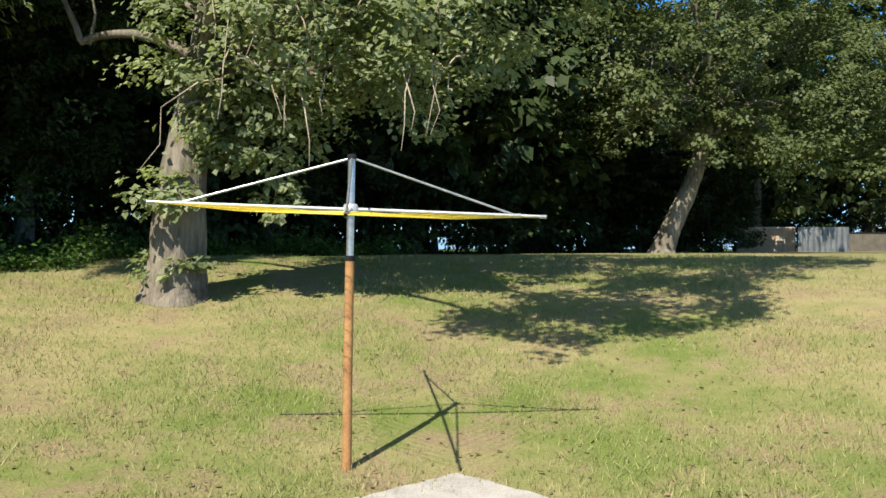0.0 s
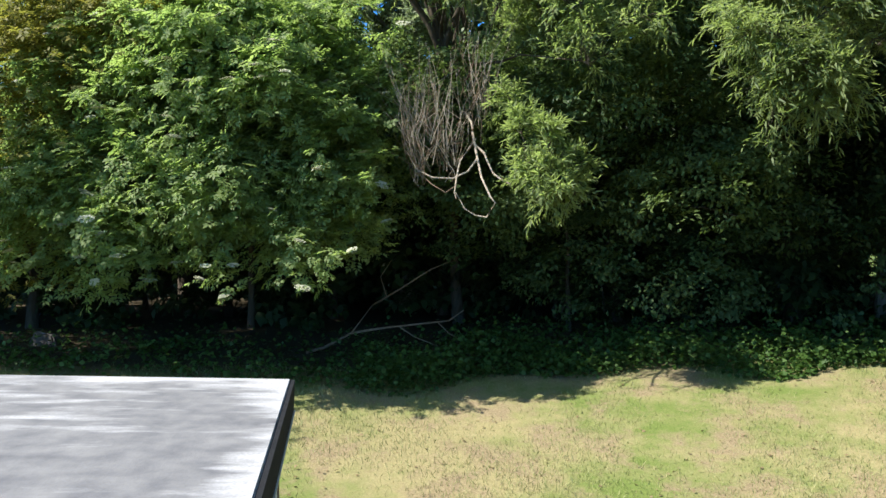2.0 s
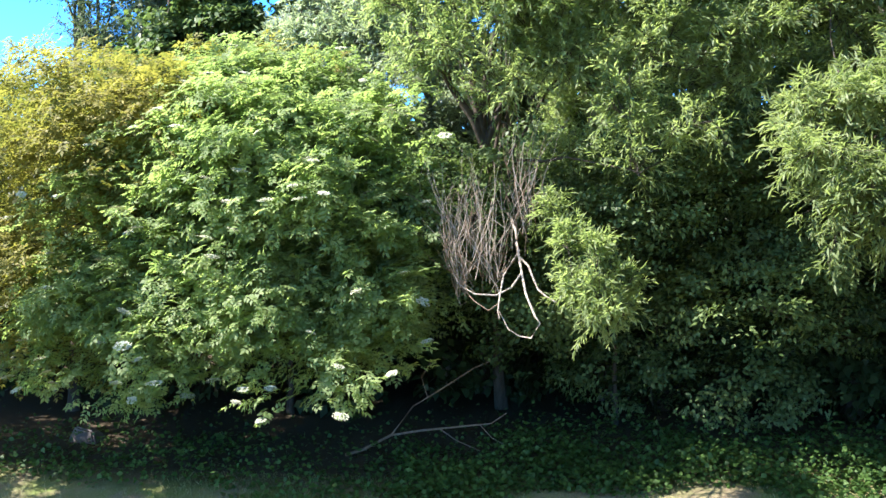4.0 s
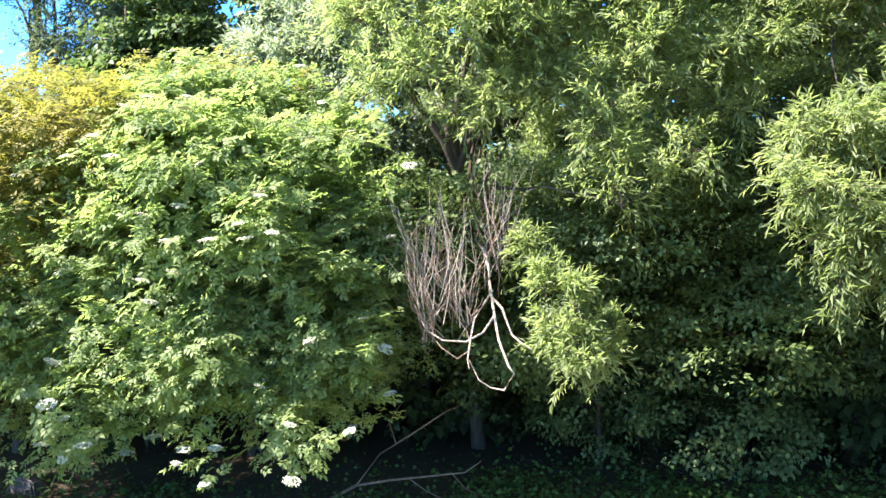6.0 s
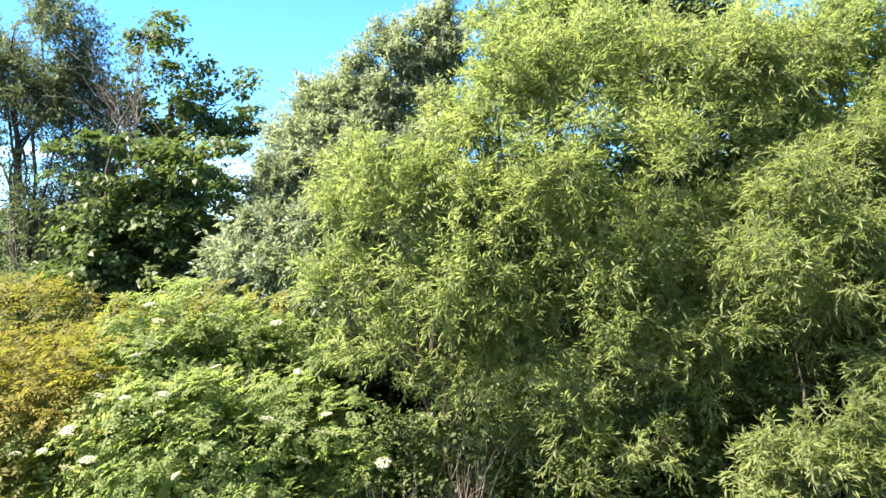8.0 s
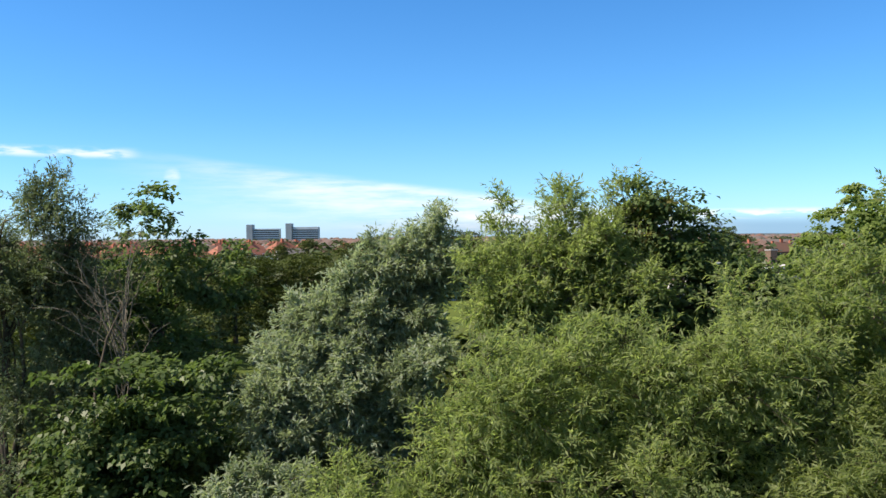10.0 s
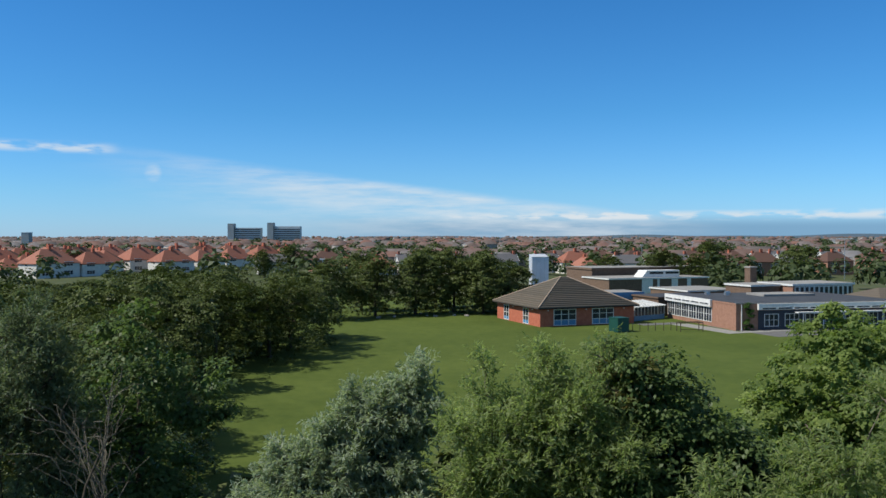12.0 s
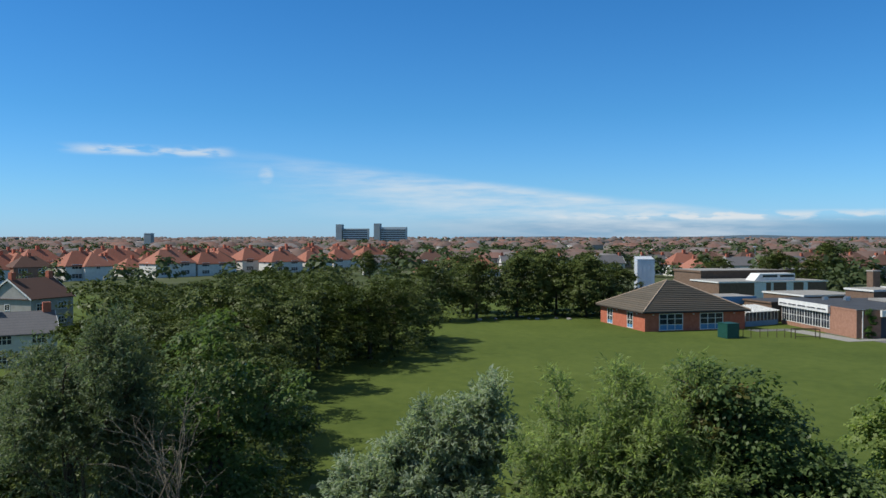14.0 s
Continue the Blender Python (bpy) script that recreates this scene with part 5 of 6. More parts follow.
def tiled(name, tones, pitch):
    """Roof tiles: courses a hand's breadth apart, tiles of their own tone, stains."""
    m, n, l, p = material(name)
    tc = n.new("ShaderNodeNewGeometry").outputs["Position"]
    sep = n.new("ShaderNodeSeparateXYZ")
    l.new(tc, sep.inputs[0])
    saw = n.new("ShaderNodeMath")
    saw.operation = "FRACT"
    mul = n.new("ShaderNodeMath")
    mul.operation = "MULTIPLY"
    mul.inputs[1].default_value = 1 / pitch
    l.new(sep.outputs[2], mul.inputs[0]), l.new(mul.outputs[0], saw.inputs[0])
    stain, grain = noise_tex(n, l, .5, 5, tc), noise_tex(n, l, 5, 3, tc)
    ri = n.new("ShaderNodeObjectInfo").outputs["Random"]
    a, b, c = tones
    col = mixed(n, l, .5, ramp(n, l, stain, [(.3, a), (.7, b)]), ramp(n, l, grain, [(.3, a), (.7, c)]))
    col = mixed(n, l, .35, col, ramp(n, l, ri, [(0, a), (.5, b), (1, c)]))
    line = ramp(n, l, saw.outputs[0], [(0, (.55, .55, .55)), (.16, (1, 1, 1))])
    l.new(mixed(n, l, 1.0, col, line, "MULTIPLY"), p.inputs["Base Color"])
    p.inputs["Roughness"].default_value, p.inputs["Specular IOR Level"].default_value = .85, .3
    bumped(n, l, p, saw.outputs[0], .5, .04)
    return m


ROOF_BROWN = tiled("brown_tiles", ((.08, .072, .058), (.115, .102, .083), (.16, .125, .095)), .3)
ROOF_ORANGE = tiled("orange_tiles", ((.24, .09, .058), (.35, .13, .086), (.42, .195, .14)), .3)
ROOF_RED = tiled("dark_red_tiles", ((.085, .05, .04), (.12, .066, .05), (.155, .085, .066)), .3)
ROOF_GREY = tiled("grey_slates", ((.10, .10, .11), (.15, .15, .16), (.19, .18, .18)), .3)


def hip_roof(bm, x0, y0, x1, y1, z, h, over, ridge=None, thick=.16, ends=True):
    """A hipped roof with its eaves' thickness; ridge: how far the ridge ends stand in from the short sides."""
    x0, y0, x1, y1 = x0 - over, y0 - over, x1 + over, y1 + over
    ins = (y1 - y0) / 2 if ridge is None else ridge
    cy = (y0 + y1) / 2
    lo = [bm.verts.new(p) for p in ((x0, y0, z - thick), (x1, y0, z - thick), (x1, y1, z - thick), (x0, y1, z - thick))]
    up = [bm.verts.new(p) for p in ((x0, y0, z), (x1, y0, z), (x1, y1, z), (x0, y1, z))]
    if abs((x1 - x0) - 2 * ins) < .05:
        a = b = bm.verts.new(((x0 + x1) / 2, cy, z + h))
    else:
        a, b = bm.verts.new((x0 + ins, cy, z + h)), bm.verts.new((x1 - ins, cy, z + h))
    bm.faces.new(lo[::-1])
    for k in range(4):
        bm.faces.new((lo[k], lo[(k + 1) % 4], up[(k + 1) % 4], up[k]))
    bm.faces.new((up[0], up[1], b, a) if a is not b else (up[0], up[1], a))
    bm.faces.new((up[2], up[3], a, b) if a is not b else (up[2], up[3], a))
    if ends:
        bm.faces.new((up[1], up[2], b)), bm.faces.new((up[3], up[0], a))


def window(parent, x, z, w, h, face, cols=2, rows=2, bar=.07, low=None, mat=None, name="window", split=False):
    """A window on a wall that lies along local x at y = 0 before the pose 'face'; low: a panel under its glass."""
    bm = bmesh.new()
    ring = []
    for y in (-.06, 0):
        for m in (0, bar):
            ring.append([bm.verts.new(q) for q in ((x + m, y, z + m), (x + w - m, y, z + m), (x + w - m, y, z + h - m), (x + m, y, z + h - m))])
    for i, j in ((0, 1), (1, 3), (3, 2), (2, 0)):
        for k in range(4):
            bm.faces.new((ring[i][k], ring[i][(k + 1) % 4], ring[j][(k + 1) % 4], ring[j][k]))
    bars = []
    for k in range(1, cols):
        px = x + (w - bar) * k / cols
        bars.append((px, -.055, z + bar, px + bar, -.005, z + h - bar))
    for k in range(1, rows):
        pz = z + h * k / rows
        for c in range(cols):
            bars.append((x + (w - bar) * c / cols + bar, -.05, pz, x + (w - bar) * (c + 1) / cols, -.005, pz + bar * .7))
    if not split:
        for q in bars:
            box(bm, *q)
    f = part(name, bm, mat or WHITE, parent)
    if split:
        for q in bars:
            bx("glazing_bar", q, mat or WHITE, f)
    f.matrix_basis = face
    bm = bmesh.new()
    box(bm, x + .02, -.03, z + .02 + (low or 0), x + w - .02, -.012, z + h - .02)
    part("pane", bm, GLASS, f)
    if low:
        bm = bmesh.new()
        box(bm, x + .02, -.035, z + .02, x + w - .02, -.014, z + low)
        part("panel", bm, BLUE, f, "blue panel")
    return f


SCHOOL = pose(*far(17.06, 151.6), 1.45, 0, 0, 53.2 + 21)


def pavilion():
    e = thing("school_pavilion", "square red brick school pavilion with a brown hipped roof", "building", SCHOOL)
    W, D, H, RISE = 19.6, 18.3, 3.3, 5.0
    bx("wall", (0, 0, -.2, W, D, H), RED_BRICK, e)
    bm = bmesh.new()
    hip_roof(bm, 0, 0, W, D, H + .1, RISE, .7, (D + 1.4) / 2)
    roof = part("roof", bm, ROOF_BROWN, e, "brown tiled hipped roof")
    # courses of tiles, each with its lower edge proud of the one below
    ends = [(-.7, -.7), (W + .7, -.7), (W + .7, D + .7), (-.7, D + .7)]
    ridge = [(D / 2, D / 2), (W - D / 2, D / 2)]
    tops_of = ((0, 1), (1, 1), (1, 0), (0, 0))
    rows = 17
    for side in range(4):
        a, b = np.array((*ends[side], H + .1)), np.array((*ends[(side + 1) % 4], H + .1))
        c, d = [np.array((*ridge[q], H + .1 + RISE)) for q in tops_of[side]]
        out = unit(np.cross(b - a, c - a))
        for k in range(rows):
            lo, hi = k / rows, (k + 1.04) / rows
            p = [a + (c - a) * lo + out * .075, b + (d - b) * lo + out * .075, b + (d - b) * min(1, hi) + out * .02, a + (c - a) * min(1, hi) + out * .02]
            q = [p[0] - out * .07, p[1] - out * .07]
            part("tile_course", raw_mesh("tile_course", p + q, [(0, 1, 2, 3), (4, 5, 1, 0)]), ROOF_BROWN, roof)
    # pale hip tiles
    part("ridge_tiles", tubes("ridge_tiles", [[(*ends[k], H + .2, .13), (*ridge[0 if k in (0, 3) else 1], H + RISE + .16, .13)] for k in range(4)], 6), surface("clay_ridge", (.30, .22, .16), (.42, .32, .24)), roof, "pale clay hip tiles")
    bx("gutter", (-.78, -.80, H - .1, W + .78, -.70, H + .02), BLACK, e)
    bx("gutter", (-.80, -.70, H - .1, -.70, D + .7, H + .02), BLACK, e)
    front, left = Matrix(), pose(0, 0, 0, 0, 0, -90)
    for x in (2.7, 10.6):
        window(e, x, .12, 4.6, 2.95, front, 3, 3, .13, 1.0, split=True)
    for x in (-15.2, -6.8):
        window(e, x, .1, 2.3, 2.9, left, 2, 2, .14, .7, split=True)
    for x, m in ((1.4, front), (9.2, front), (17.2, front), (-11, left), (-3, left)):
        ob = bx("floodlight", (x, -.22, 2.85, x + .25, -.02, 3.0), WHITE, e)
        ob.matrix_basis = m


pavilion()


PAVE_PALE = surface("pale_paving", (.22, .22, .21), (.32, .31, .29), 3, .9)


def flat_block(name, label, s0, t0, s1, t1, h, wall, roof, fascia=WHITE, band=.45, lip=.25, turn=0):
    e = thing(name, label, "building", SCHOOL @ pose(s0, t0, 0, 0, 0, turn), "school blocks")
    w, d = s1 - s0, t1 - t0
    bx("wall", (0, 0, -.3, w, d, h - band), wall, e)
    bx("fascia", (-lip, -lip, h - band, w + lip, d + lip, h), fascia, e, "painted fascia")
    bx("roof", (-lip + .12, -lip + .12, h, w + lip - .12, d + lip - .12, h + .05), roof, e, "flat felted roof")
    return e


def school():
    e = flat_block("school_classrooms", "low brick school block with white fascia and wide windows", 28.6, -17.3, 61.4, 7.1, 4.7, TAN_BRICK, FELT, TAN_BRICK, .3, .06, -8)
    front, left = Matrix(), pose(0, 0, 0, 0, 0, -90)
    bx("coping", (-.1, -.1, 4.62, 33, .2, 4.74), PALE_FELT, e)
    bx("dark_panel", (4.2, -.04, .1, 32.7, -.003, 3.4), surface("dark_blue_panel", (.03, .036, .05), (.05, .058, .075)), e, "dark blue facade panel")
    bx("front_fascia", (4.0, -.6, 3.55, 32.8, -.07, 4.58), WHITE, e, "white boarded fascia")
    bx("side_fascia", (-.5, 7.6, 3.5, -.07, 24.7, 4.8), WHITE, e, "white boarded fascia")
    for i in range(9):
        window(e, 4.6 + i * 3.12, 3.62, 2.7, .34, pose(0, -.6, 0), 2, 1, .05)
    for i in range(7):
        window(e, 5.4 + i * 4.0, .6, 2.8, 2.2, pose(0, -.04, 0), 3, 2, .1)
    for i in range(5):
        window(e, -24.3 + i * 3.3, 3.85, 2.9, .34, pose(-.5, 0, 0, 0, 0, -90), 2, 1, .05)
    for i in range(6):
        window(e, -24.2 + i * 2.74, .75, 2.68, 2.7, left, 3, 2, .1)
    bx("canopy", (11, -1.6, 2.95, 32.8, -.65, 3.12), WHITE, e, "white flat canopy")
    for i in range(6):
        bx("canopy_post", (12 + i * 4, -1.5, 0, 12.12 + i * 4, -1.4, 2.95), WHITE, e)
    part("drainpipe", tubes("drainpipe", [[(1.0, -.09, 0, .09), (1.0, -.09, 4.5, .09)]], 6), WHITE, e)
    bx("upper_roof", (14, 13, 4.76, 25, 19, 5.15), PALE_FELT, e, "raised pale felt roof")
    for i, (x, y) in enumerate(((6, 20), (9, 18), (11, 21))):
        bx("roof_vent", (x, y, 4.76, x + .8, y + .8, 5.3), STEEL, e)
    rng = np.random.default_rng(61)
    part("ivy", foliage("ivy", rng, [(2.4, -.2, 2.4, .9, .35, 2.3)], 150, 20, .3, .2, .16), LEAF_IVY, e, "ivy on the corner")
    # glazed link with a sloping roof
    g = thing("glazed_link", "white framed glazed porch with blue lower panels", "conservatory", SCHOOL @ pose(21.6, 2.9, 0, 0, 0, 17))
    bx("base_panel", (0, 0, 0, 9.1, .08, .95), BLUE, g, "blue panel")
    for i in range(10):
        bx("mullion", (i * 1.0, -.02, .95, i * 1.0 + .12, .1, 2.5), WHITE, g)
    bx("head_rail", (0, -.02, 2.5, 9.2, .1, 2.68), WHITE, g)
    bx("glazing", (.05, .03, .95, 9.1, .06, 2.5), GLASS, g)
    for i in range(10):
        ob = bx("rafter", (i * 1.0, 0, 2.62, i * 1.0 + .22, 6.0, 2.74), WHITE, g)
        ob.matrix_basis = pose(0, 0, 0, 7)
    bm = bmesh.new()
    box(bm, 0, .05, 2.58, 9.1, 6, 2.61)
    ob = part("roof_glazing", bm, surface("pale_roof_glass", (.16, .19, .21), (.26, .29, .31), 2, .25), g)
    ob.matrix_basis = pose(0, 0, 0, 7)
    flat_block("school_corridor", "flat-roofed school corridor with blue fascia", 20.6, 19.2, 34.5, 27, 4.3, DARK_BRICK, PALE_FELT, BLUE, 1.5)
    flat_block("school_annexe", "low flat-roofed annexe of the school", 31.6, 9.4, 45, 18.5, 3.9, DARK_BRICK, FELT, DARK_BRICK, .3)
    flat_block("school_annexe", "flat-roofed annexe with white edge", 46, 19, 60, 33, 4.3, DARK_BRICK, PALE_FELT, WHITE, .3)
    flat_block("school_annexe", "dark flat-roofed annexe with a white roof edge", 53.6, 8, 61.2, 16, 5.95, DARK_BRICK, PALE_FELT, WHITE, .35)
    h = flat_block("school_hall", "taller school hall with a tall row of white mullioned windows", 61.7, 4.8, 78.3, 15, 6.15, TAN_BRICK, PALE_FELT, WHITE, .4)
    for i in range(12):
        window(h, .5 + i * 1.32, 2.9, 1.28, 2.75, front, 1, 1, .2)
    k = thing("hipped_block", "low school block with a shallow brown hipped roof", "building", SCHOOL @ pose(63.6, -15.5, 0))
    bx("wall", (0, 0, -.2, 14, 11, 4.0), DARK_BRICK, k)
    bm = bmesh.new()
    hip_roof(bm, 0, 0, 14, 11, 4.0, 2.1, .5)
    part("roof", bm, ROOF_BROWN, k, "brown tiled hipped roof")
    c = thing("brick_chimney", "square brick boiler chimney on the school roof", "chimney", SCHOOL @ pose(60.6, 16.4, 0))
    bx("shaft", (0, 0, 0, 1.8, 1.8, 9.2), DARK_BRICK, c)
    bx("cap", (-.12, -.12, 9.2, 1.92, 1.92, 9.45), CONCRETE, c)
    flat_block("school_gym", "brown clad gymnasium behind the panelled wing", 50, 66, 86, 80, 7.5, DARK_BRICK, PALE_FELT, DARK_BRICK, .5)
    r2 = flat_block("school_wing", "brown panelled school wing with white doors", 46, 51, 76.5, 64, 5.4, DARK_BRICK, PALE_FELT, WHITE, .3)
    for x, w in ((9.8, 3.3), (14.5, .7), (18.9, 2.0), (23.8, 1.2)):
        bx("white_panel", (x, -.05, .5, x + w, -.003, 5.05), WHITE, r2, "white panel")
    m = thing("rooflight", "white raised clerestory on a flat roof", "rooflight", SCHOOL @ pose(57.2, 53, 5.45))
    bm = bmesh.new()
    v = box(bm, 0, 0, 0, 11.6, 4, 1.75)
    for k in (4, 7):
        v[k].co.x += 1.6
    part("housing", bm, WHITE, m)
    window(m, 2.2, .7, 4.4, .8, front, 1, 1, .1)
    window(m, 7.1, .7, 4.4, .8, front, 1, 1, .1)
    low = flat_block("school_store", "low grey-roofed store building", 8, 23, 26, 33, 4.0, DARK_BRICK, PALE_FELT, WHITE, .35)
    t = thing("clad_tower", "pale metal-clad square tower behind the pavilion", "tower", pose(*far(20.2, 196), 1.45, 0, 0, 53.2 + 8))
    bm = bmesh.new()
    v = box(bm, 0, 0, 0, 3.9, 3.0, 11.3)
    for k in (6, 7):
        v[k].co.z += .7
    part("shell", bm, surface("pale_steel", (.55, .59, .66), (.68, .71, .76), .6, .5, .2, .05), t)
    for k in range(1, 4):
        bx("seam", (k * .975 - .02, -.02, 0, k * .975 + .02, .01, 11.2), STEEL, t)
    bx("flashing", (-.06, -.06, 11.3, 3.96, .06, 11.42), STEEL, t)
    # store, goal, posts
    b = thing("green_container", "dark green steel storage box on the field", "container", pose(*far(29.2, 143), 1.45, 0, 0, 53.2 + 25))
    bx("box", (0, 0, 0, 2.3, 2.6, 2.35), GREEN, b, "", .03)
    bx("lid", (-.05, -.05, 2.35, 2.35, 2.65, 2.45), GREEN, b)
    bx("door", (.15, -.04, .1, 2.15, -.002, 2.25), GREEN, b)
    f = thing("play_frame", "low grey tubular frame on the grass", "frame", pose(*far(40.0, 144), 1.45, 0, 0, 53.2 + 8))
    for p in ((0, 0), (4, 0), (0, 1.6), (4, 1.6)):
        part("post", tubes("post", [[(*p, 0, .07), (*p, 1.55, .07)]], 6), BARK_DARK, f)
    for q in ([(0, 0, 1.55, .07), (4, 0, 1.55, .07)], [(0, 1.6, 1.55, .07), (4, 1.6, 1.55, .07)], [(0, 0, 1.55, .07), (0, 1.6, 1.55, .07)], [(4, 0, 1.55, .07), (4, 1.6, 1.55, .07)], [(0, 0, .4, .05), (4, 0, .4, .05)]):
        part("rail", tubes("rail", [q], 6), BARK_DARK, f)
    fn = thing("post_fence", "thin row of dark fence posts by the school", "fence", pose(*far(32.2, 145.5), 1.45, 0, 0, 53.2 + 3))
    for i in range(6):
        part("post", tubes("post", [[(i * 1.35, .3 * (i % 2), 0, .06), (i * 1.35, .3 * (i % 2), 1.45, .05)]], 6), BARK_DARK, fn)
    part("wire", tubes("wire", [[(0, 0, 1.2, .015), (6.75, .3, 1.2, .015)]], 4), STEEL, fn)
    pv = bx("playground", (15, -40, -.1, 75, -22, .03), TARMAC, None)
    pv.matrix_basis = SCHOOL @ pose(14, 13, 0)
    tagged(pv, "grey tarmac playground beside the classrooms", "pavement", kind="structure")
    for x0, y0, x1, y1 in ((24.6, -20.5, 28.2, -4.6), (28.3, -20.5, 62, -18.6)):
        p2 = bx("path", (x0, y0, -.1, x1, y1, .034), PAVE_PALE, None)
        p2.matrix_basis = SCHOOL
        tagged(p2, "pale paved path along the classrooms", "pavement", kind="structure")
    pa = bx("path", (19, -4.5, -.1, 27.2, -1.6, .028), TARMAC, None)
    pa.matrix_basis = SCHOOL
    tagged(pa, "grey paved yard before the glazed porch", "pavement", kind="structure")
    tagged(bx("boundary_post", (-.06, -.06, 0, .06, .06, 1.15), WHITE, None, "", .01), "white painted marker post at the field's edge", "post").matrix_basis = pose(*far(-18.9, 66), 1.45, 0, 4, 0)
    rng = random.Random(8)
    for i, (u, w) in enumerate(((-13, 168), (-10, 170), (-3.5, 172), (-1.8, 171), (2, 173), (4.5, 172), (-5, 176))):
        bm = bmesh.new()
        bmesh.ops.create_icosphere(bm, subdivisions=2, radius=.7)
        for v in bm.verts:
            v.co = v.co * (1 + .25 * (rng.random() - .5))
            v.co.z *= .55 + .2 * rng.random()
            v.co.x *= 1.5
        ob = part("boulder", bm, CONCRETE)
        ob.matrix_basis = pose(*far(u, w), 1.6, 0, 0, rng.random() * 180) @ Matrix.Diagonal((*[.35 + .4 * rng.random()] * 3, 1))
        tagged(ob, "pale rounded boulder on the mown grass", "boulder", "boulders on the field")


school()


# ---- town ----
def house(name, label, w, d, h, rise, wall, roof_mat, gable=False, bays=True, split=False):
    """A house with its front along local x, its windows, roof and chimneys."""
    e = thing(name, label, "house", group="houses of the town")
    bx("wall", (0, 0, -.5, w, d, h), wall, e)
    bm = bmesh.new()
    hip_roof(bm, 0, 0, w, d, h, rise, .35, .02 if gable else None, ends=not gable)
    roof = part("roof", bm, roof_mat, e)
    if gable:
        for x in (.02, w - .12):
            bm = bmesh.new()
            a = [bm.verts.new(p) for p in ((x, 0, h - .02), (x, d, h - .02), (x, d / 2, h + rise - .25))]
            b = [bm.verts.new((q.co.x + .1, q.co.y, q.co.z)) for q in a]
            bm.faces.new(a[::-1]), bm.faces.new(b)
            for k in range(3):
                bm.faces.new((a[k], a[(k + 1) % 3], b[(k + 1) % 3], b[k]))
            part("gable", bm, wall, e)
        for x in (-.36, w + .30):
            for y in (-.35, d + .35):
                bm = bmesh.new()
                q = [bm.verts.new((x + k, *p)) for k in (0, .06) for p in ((y, h - .28), (d / 2, h + rise - .28), (d / 2, h + rise + .03), (y, h + .03))]
                for f in ((0, 1, 2, 3), (7, 6, 5, 4), (0, 4, 5, 1), (1, 5, 6, 2), (2, 6, 7, 3), (3, 7, 4, 0)):
                    bm.faces.new([q[k] for k in f])
                part("bargeboard", bm, WHITE, roof, "white bargeboard")
    for x in ((w * .5 - .5,) if not gable else (.2, w - 1.2)):
        bx("chimney", (x, d * .5 - .4, h + rise * .6, x + 1.0, d * .5 + .4, h + rise + 1.1), RED_BRICK, roof, "brick chimney stack")
    back = pose(w, d, 0, 0, 0, 180)
    sides = ((pose(0, 0, 0), w), (back, w), (pose(w, 0, 0, 0, 0, 90), d), (pose(0, d, 0, 0, 0, -90), d))
    for m, run in sides[:2]:
        for x in ((.12, .62) if bays else (.3,)):
            for z in ((.7, 3.3) if h > 4 else (.8,)):
                window(e, run * x, z, run * .22, 1.35, m, 3, 2, .1, split=split)
    for m, run in sides[2:]:
        window(e, run * .4, 3.3 if h > 4 else .9, 1.2, 1.2, m, 2, 1, .1, split=split)
    return e


RENDER_WALL = surface("white_render", (.60, .59, .55), (.74, .73, .69), .8, .85, 0, .2, .005)
HOUSES = [
    house("semi_detached_house", "white rendered semi-detached house with orange tiled hipped roof", 14, 8.5, 4.2, 4.1, RENDER_WALL, ROOF_ORANGE),
    house("semi_detached_house", "brick house with dark red tiled hipped roof", 13, 8.5, 5.2, 3.6, TAN_BRICK, ROOF_RED),
    house("terraced_house", "pale house with grey slate gabled roof", 11, 8, 5.2, 3.2, RENDER_WALL, ROOF_GREY, True),
    house("bungalow", "low bungalow with an orange tiled hipped roof", 13, 9, 2.8, 4.0, RENDER_WALL, ROOF_ORANGE),
]
USED = set()


def put_house(k, u, v, turn, s=1.0):
    x, y = far(u, v)
    m = pose(x, y, 1.45, 0, 0, 53.2 + turn) @ Matrix.Diagonal((s, s, s, 1))
    if k in USED:
        return copy_thing(HOUSES[k], m)
    USED.add(k)
    HOUSES[k].matrix_basis = m
    return HOUSES[k]


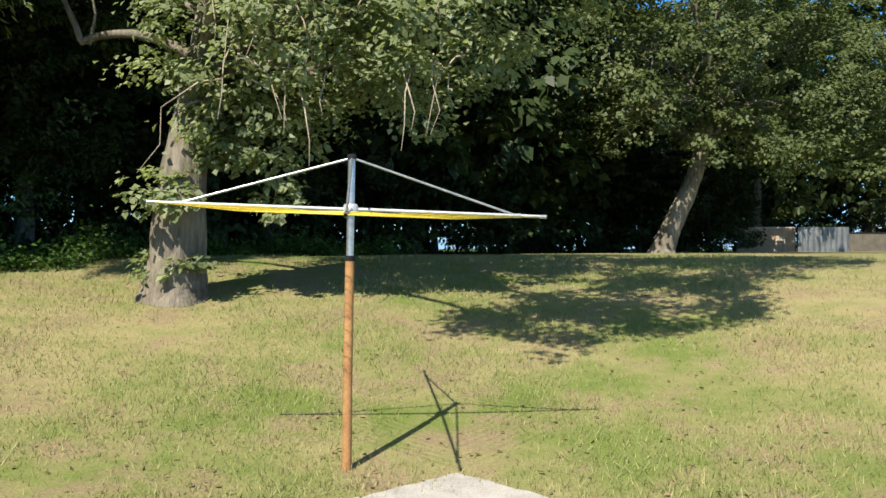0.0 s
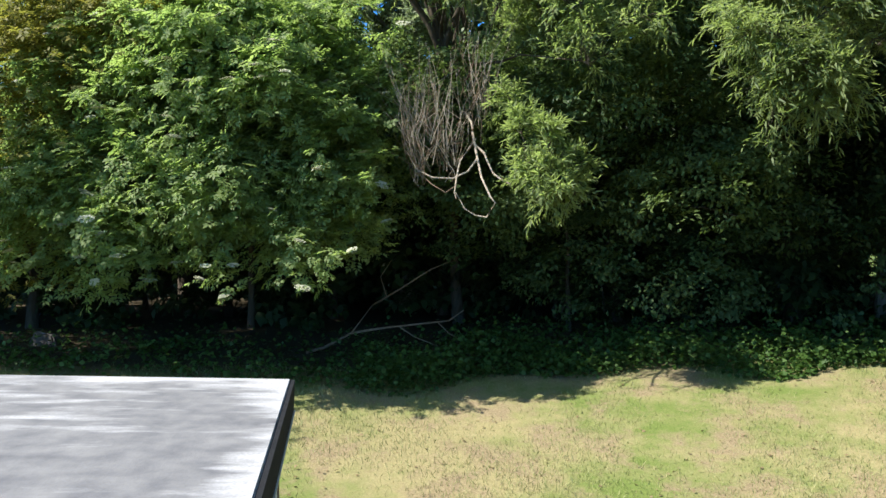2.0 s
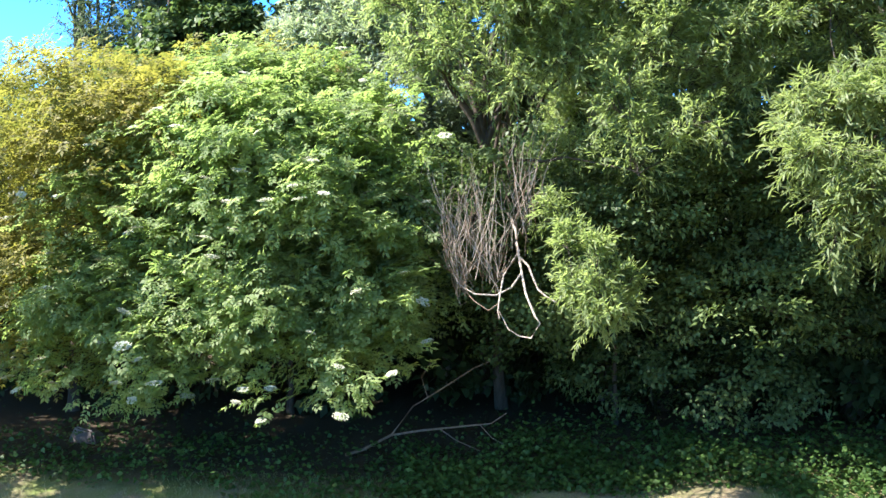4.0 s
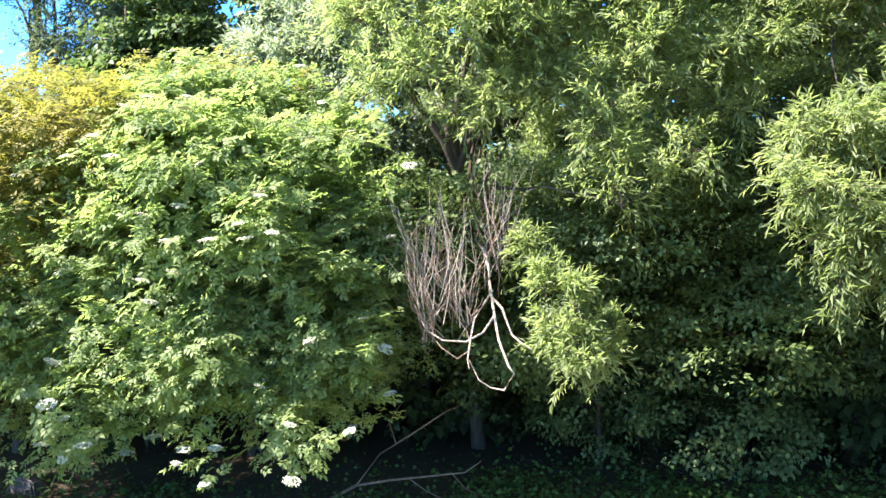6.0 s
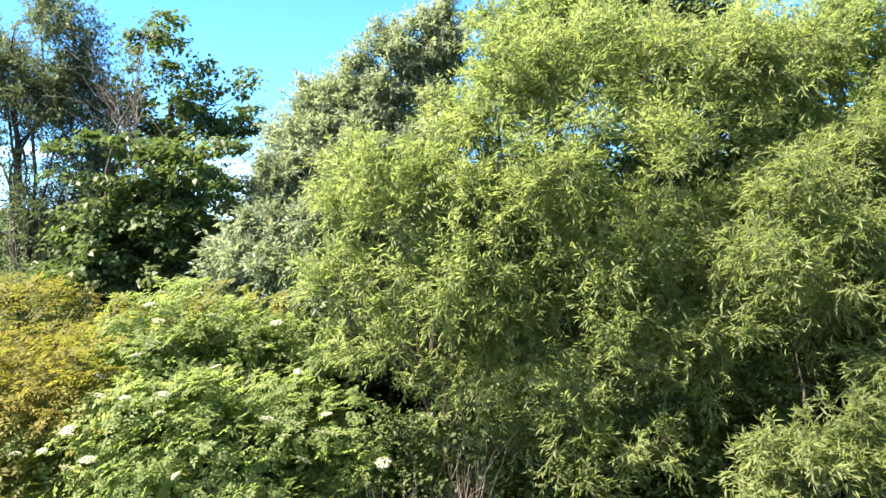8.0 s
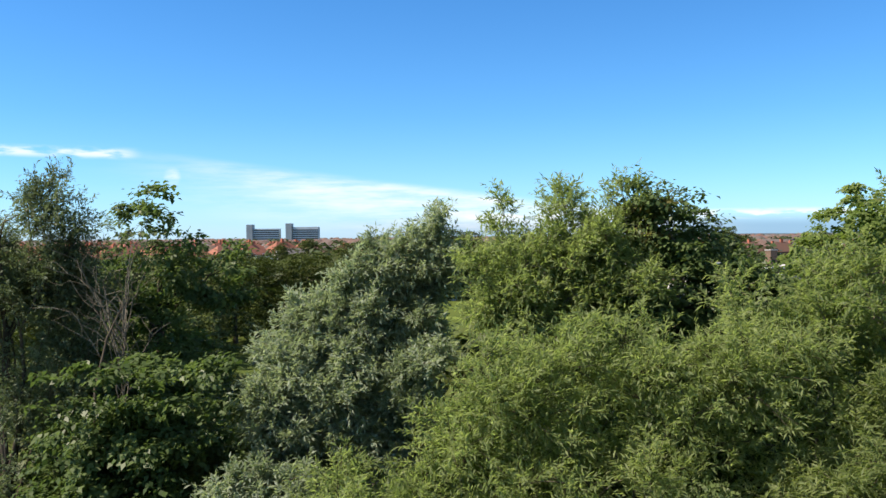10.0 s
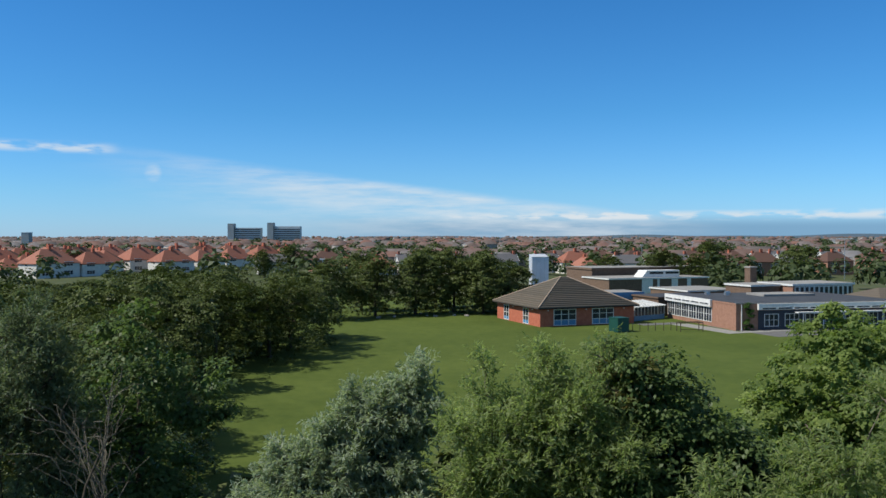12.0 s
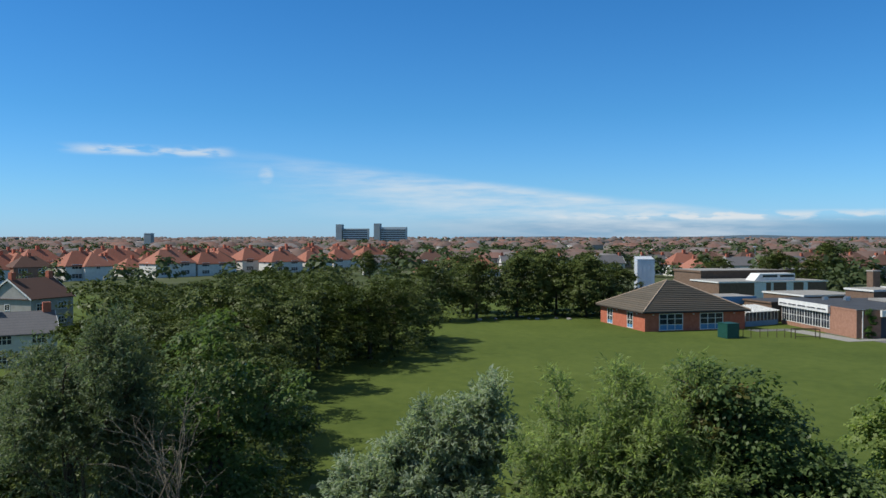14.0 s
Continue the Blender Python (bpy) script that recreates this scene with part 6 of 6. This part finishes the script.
def town():
    rng = random.Random(12)
    # the row with its back gardens to the belt of trees, and the rows behind
    for row, (k, dv) in enumerate(((0, 0), (0, 22), (3, 40), (0, 60), (1, 80), (0, 100), (3, 124))):
        for i in range(15):
            t = i / 14
            u, v = -226 + 145 * t, 215 + 215 * t + dv * 1.05
            put_house(k if rng.random() < .68 else rng.randrange(4), u + rng.uniform(-2, 2) - dv * .3, v + rng.uniform(-2, 2), 56 + rng.choice((0, 0, 0, 0, 90)) + rng.uniform(-4, 4), rng.uniform(1.0, 1.16))
    # behind the school, to the right
    for i in range(10):
        put_house(1 if i % 4 else 2, 66 + i * 19 + rng.uniform(-3, 3), 338 + i * 3 + rng.uniform(-5, 5), 14 + rng.uniform(-8, 8), 1.02)
    for i in range(9):
        put_house(rng.choice((1, 1, 2)), 40 + i * 24 + rng.uniform(-4, 4), 395 + i * 4 + rng.uniform(-8, 8), 14 + rng.uniform(-8, 8))
    # the middle
    for i in range(16):
        put_house(rng.choice((2, 2, 1, 3, 0)), -74 + i * 14 + rng.uniform(-3, 3), 360 + rng.uniform(-14, 22), 20 + rng.choice((0, 0, 90)) + rng.uniform(-6, 6))
    # two houses beside the near trees
    a = house("gabled_house", "grey rendered house with dark red gabled roof", 10, 10, 5.5, 3.5, surface("grey_render", (.30, .29, .26), (.40, .38, .35), 1, .9), ROOF_RED, True, split=True)
    a.matrix_basis = pose(-166.9, 13.5, 1.45, 0, 0, 131)
    b = house("gabled_house", "slate-roofed house with a white gable edge", 8, 8, 4.6, 2.6, RENDER_WALL, ROOF_GREY, True, split=True)
    b.matrix_basis = pose(-121.5, 5.6, 1.0, 0, 0, 53.2 + 40)


town()


def far_town():
    """The town that runs out to the horizon: roofs, walls and treetops too far off to tell apart."""
    rng = np.random.default_rng(71)
    rv, rf, wv, wf, tp = [], [], [], [], []
    for i in range(3400):
        v = 430 + 3600 * rng.random() ** 1.7
        u = rng.uniform(-.82, .66) * v
        if rng.random() < (.5 if u > -.2 * v else .34):
            tp.append((u, v, 5 + 4 * rng.random()))
            continue
        x, y = far(u, v)
        w, d, h, r = rng.uniform(10, 22), rng.uniform(8, 11), rng.uniform(4.4, 6.2), rng.uniform(2.6, 4)
        if 650 < v <= 1500:
            h += 2.0
        if v > 1500:
            h += 2.0 + (v - 1500) * .0014
        a = radians(53.2 + rng.choice((20, 56, 110, 146)) + rng.uniform(-6, 6))
        c, s = math.cos(a), math.sin(a)
        pt = lambda p, q, z: (x + c * p - s * q, y + s * p + c * q, z + 1.4)
        n = len(wv)
        wv += [pt(0, 0, 0), pt(w, 0, 0), pt(w, d, 0), pt(0, d, 0), pt(0, 0, h), pt(w, 0, h), pt(w, d, h), pt(0, d, h)]
        wf += [(n, n + 1, n + 5, n + 4), (n + 1, n + 2, n + 6, n + 5), (n + 2, n + 3, n + 7, n + 6), (n + 3, n, n + 4, n + 7)]
        n = len(rv)
        ins = d * .5 if rng.random() < .6 else .1
        rv += [pt(-.3, -.3, h), pt(w + .3, -.3, h), pt(w + .3, d + .3, h), pt(-.3, d + .3, h), pt(ins, d / 2, h + r), pt(w - ins, d / 2, h + r), pt(ins + .01, d / 2, h + r), pt(w - ins - .01, d / 2, h + r)]
        rf += [(n, n + 1, n + 5, n + 4), (n + 2, n + 3, n + 4, n + 5), (n + 1, n + 2, n + 7, n + 5), (n + 3, n, n + 4, n + 6)]
    def toned(name, stops):
        m, nn, l, p = material(name)
        g = nn.new("ShaderNodeNewGeometry")
        col = mixed(nn, l, .25, ramp(nn, l, g.outputs["Random Per Island"], stops), ramp(nn, l, noise_tex(nn, l, .3, 4, g.outputs["Position"]), [(.3, stops[0][1]), (.7, stops[-1][1])]))
        l.new(col, p.inputs["Base Color"])
        p.inputs["Roughness"].default_value = .9
        return m
    tagged(part("far_roofs", raw_mesh("far_roofs", rv, rf), toned("far_roof", [(0, (.085, .06, .05)), (.3, (.21, .09, .06)), (.55, (.105, .095, .09)), (.8, (.16, .09, .068)), (1, (.19, .19, .20))])), "distant tiled roofs of the town", "roofs", kind="stuff")
    tagged(part("far_walls", raw_mesh("far_walls", wv, wf), toned("far_wall", [(0, (.16, .085, .06)), (.6, (.24, .20, .17)), (1, (.66, .65, .63))])), "distant house walls of the town", "houses", kind="stuff")
    # trees between the houses
    for i in range(420):
        v = 250 + 900 * rng.random() ** 1.4
        u = rng.uniform(-.75, .62) * v
        if not (u < -40 or u > 50 or v > 330) or (u < -40 and v < 560 and rng.random() < .5):
            continue
        tp.append((u, v, 4 + 4.5 * rng.random()))
    pos, out, ln = [], [], []
    for u, v, r in tp:
        k = int(80 if v < 800 else 26)
        x, y = far(u, v)
        d = unit(rng.normal(size=(k, 3)))
        d[:, 2] = np.abs(d[:, 2])
        pos.append(np.array((x, y, 1.4 + r * .35)) + d * (r * .75, r * .75, r * .95) * (.75 + .35 * rng.random((k, 1))))
        out.append(d)
        ln.append(np.full(k, r * .32 if v < 800 else r * .55))
    pos, out, ln = np.concatenate(pos), np.concatenate(out), np.concatenate(ln)
    k = len(pos)
    up = unit(out + rng.normal(size=(k, 3)) * .4 + (0, 0, .5))
    way = unit(np.cross(up, rng.normal(size=(k, 3))))
    tagged(part("far_trees", blades("far_trees", pos - way * ln[:, None] * .5, way, up, ln, ln * .75), LEAF_TOWN), "distant trees among the houses", "trees", kind="stuff")
    # low wooded hills on the horizon, the haze painted in as a blue tint
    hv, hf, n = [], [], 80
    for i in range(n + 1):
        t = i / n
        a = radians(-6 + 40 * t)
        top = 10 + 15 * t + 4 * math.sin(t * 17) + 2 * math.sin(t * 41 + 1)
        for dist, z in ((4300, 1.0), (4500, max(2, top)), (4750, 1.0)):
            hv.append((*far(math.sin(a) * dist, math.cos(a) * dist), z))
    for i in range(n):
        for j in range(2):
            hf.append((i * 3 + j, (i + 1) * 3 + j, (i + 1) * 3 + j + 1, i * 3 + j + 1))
    tagged(part("hills", raw_mesh("hills", hv, hf, True), surface("haze_tinted_hill", (.055, .095, .13), (.075, .115, .15), .01, 1)), "low hills along the horizon, tinted blue for haze", "hills", kind="structure")


far_town()


def towers():
    dark = surface("tower_concrete", (.24, .29, .32), (.30, .35, .38), .1, .8)
    grey = surface("slab_concrete", (.44, .50, .54), (.52, .58, .62), .1, .8)
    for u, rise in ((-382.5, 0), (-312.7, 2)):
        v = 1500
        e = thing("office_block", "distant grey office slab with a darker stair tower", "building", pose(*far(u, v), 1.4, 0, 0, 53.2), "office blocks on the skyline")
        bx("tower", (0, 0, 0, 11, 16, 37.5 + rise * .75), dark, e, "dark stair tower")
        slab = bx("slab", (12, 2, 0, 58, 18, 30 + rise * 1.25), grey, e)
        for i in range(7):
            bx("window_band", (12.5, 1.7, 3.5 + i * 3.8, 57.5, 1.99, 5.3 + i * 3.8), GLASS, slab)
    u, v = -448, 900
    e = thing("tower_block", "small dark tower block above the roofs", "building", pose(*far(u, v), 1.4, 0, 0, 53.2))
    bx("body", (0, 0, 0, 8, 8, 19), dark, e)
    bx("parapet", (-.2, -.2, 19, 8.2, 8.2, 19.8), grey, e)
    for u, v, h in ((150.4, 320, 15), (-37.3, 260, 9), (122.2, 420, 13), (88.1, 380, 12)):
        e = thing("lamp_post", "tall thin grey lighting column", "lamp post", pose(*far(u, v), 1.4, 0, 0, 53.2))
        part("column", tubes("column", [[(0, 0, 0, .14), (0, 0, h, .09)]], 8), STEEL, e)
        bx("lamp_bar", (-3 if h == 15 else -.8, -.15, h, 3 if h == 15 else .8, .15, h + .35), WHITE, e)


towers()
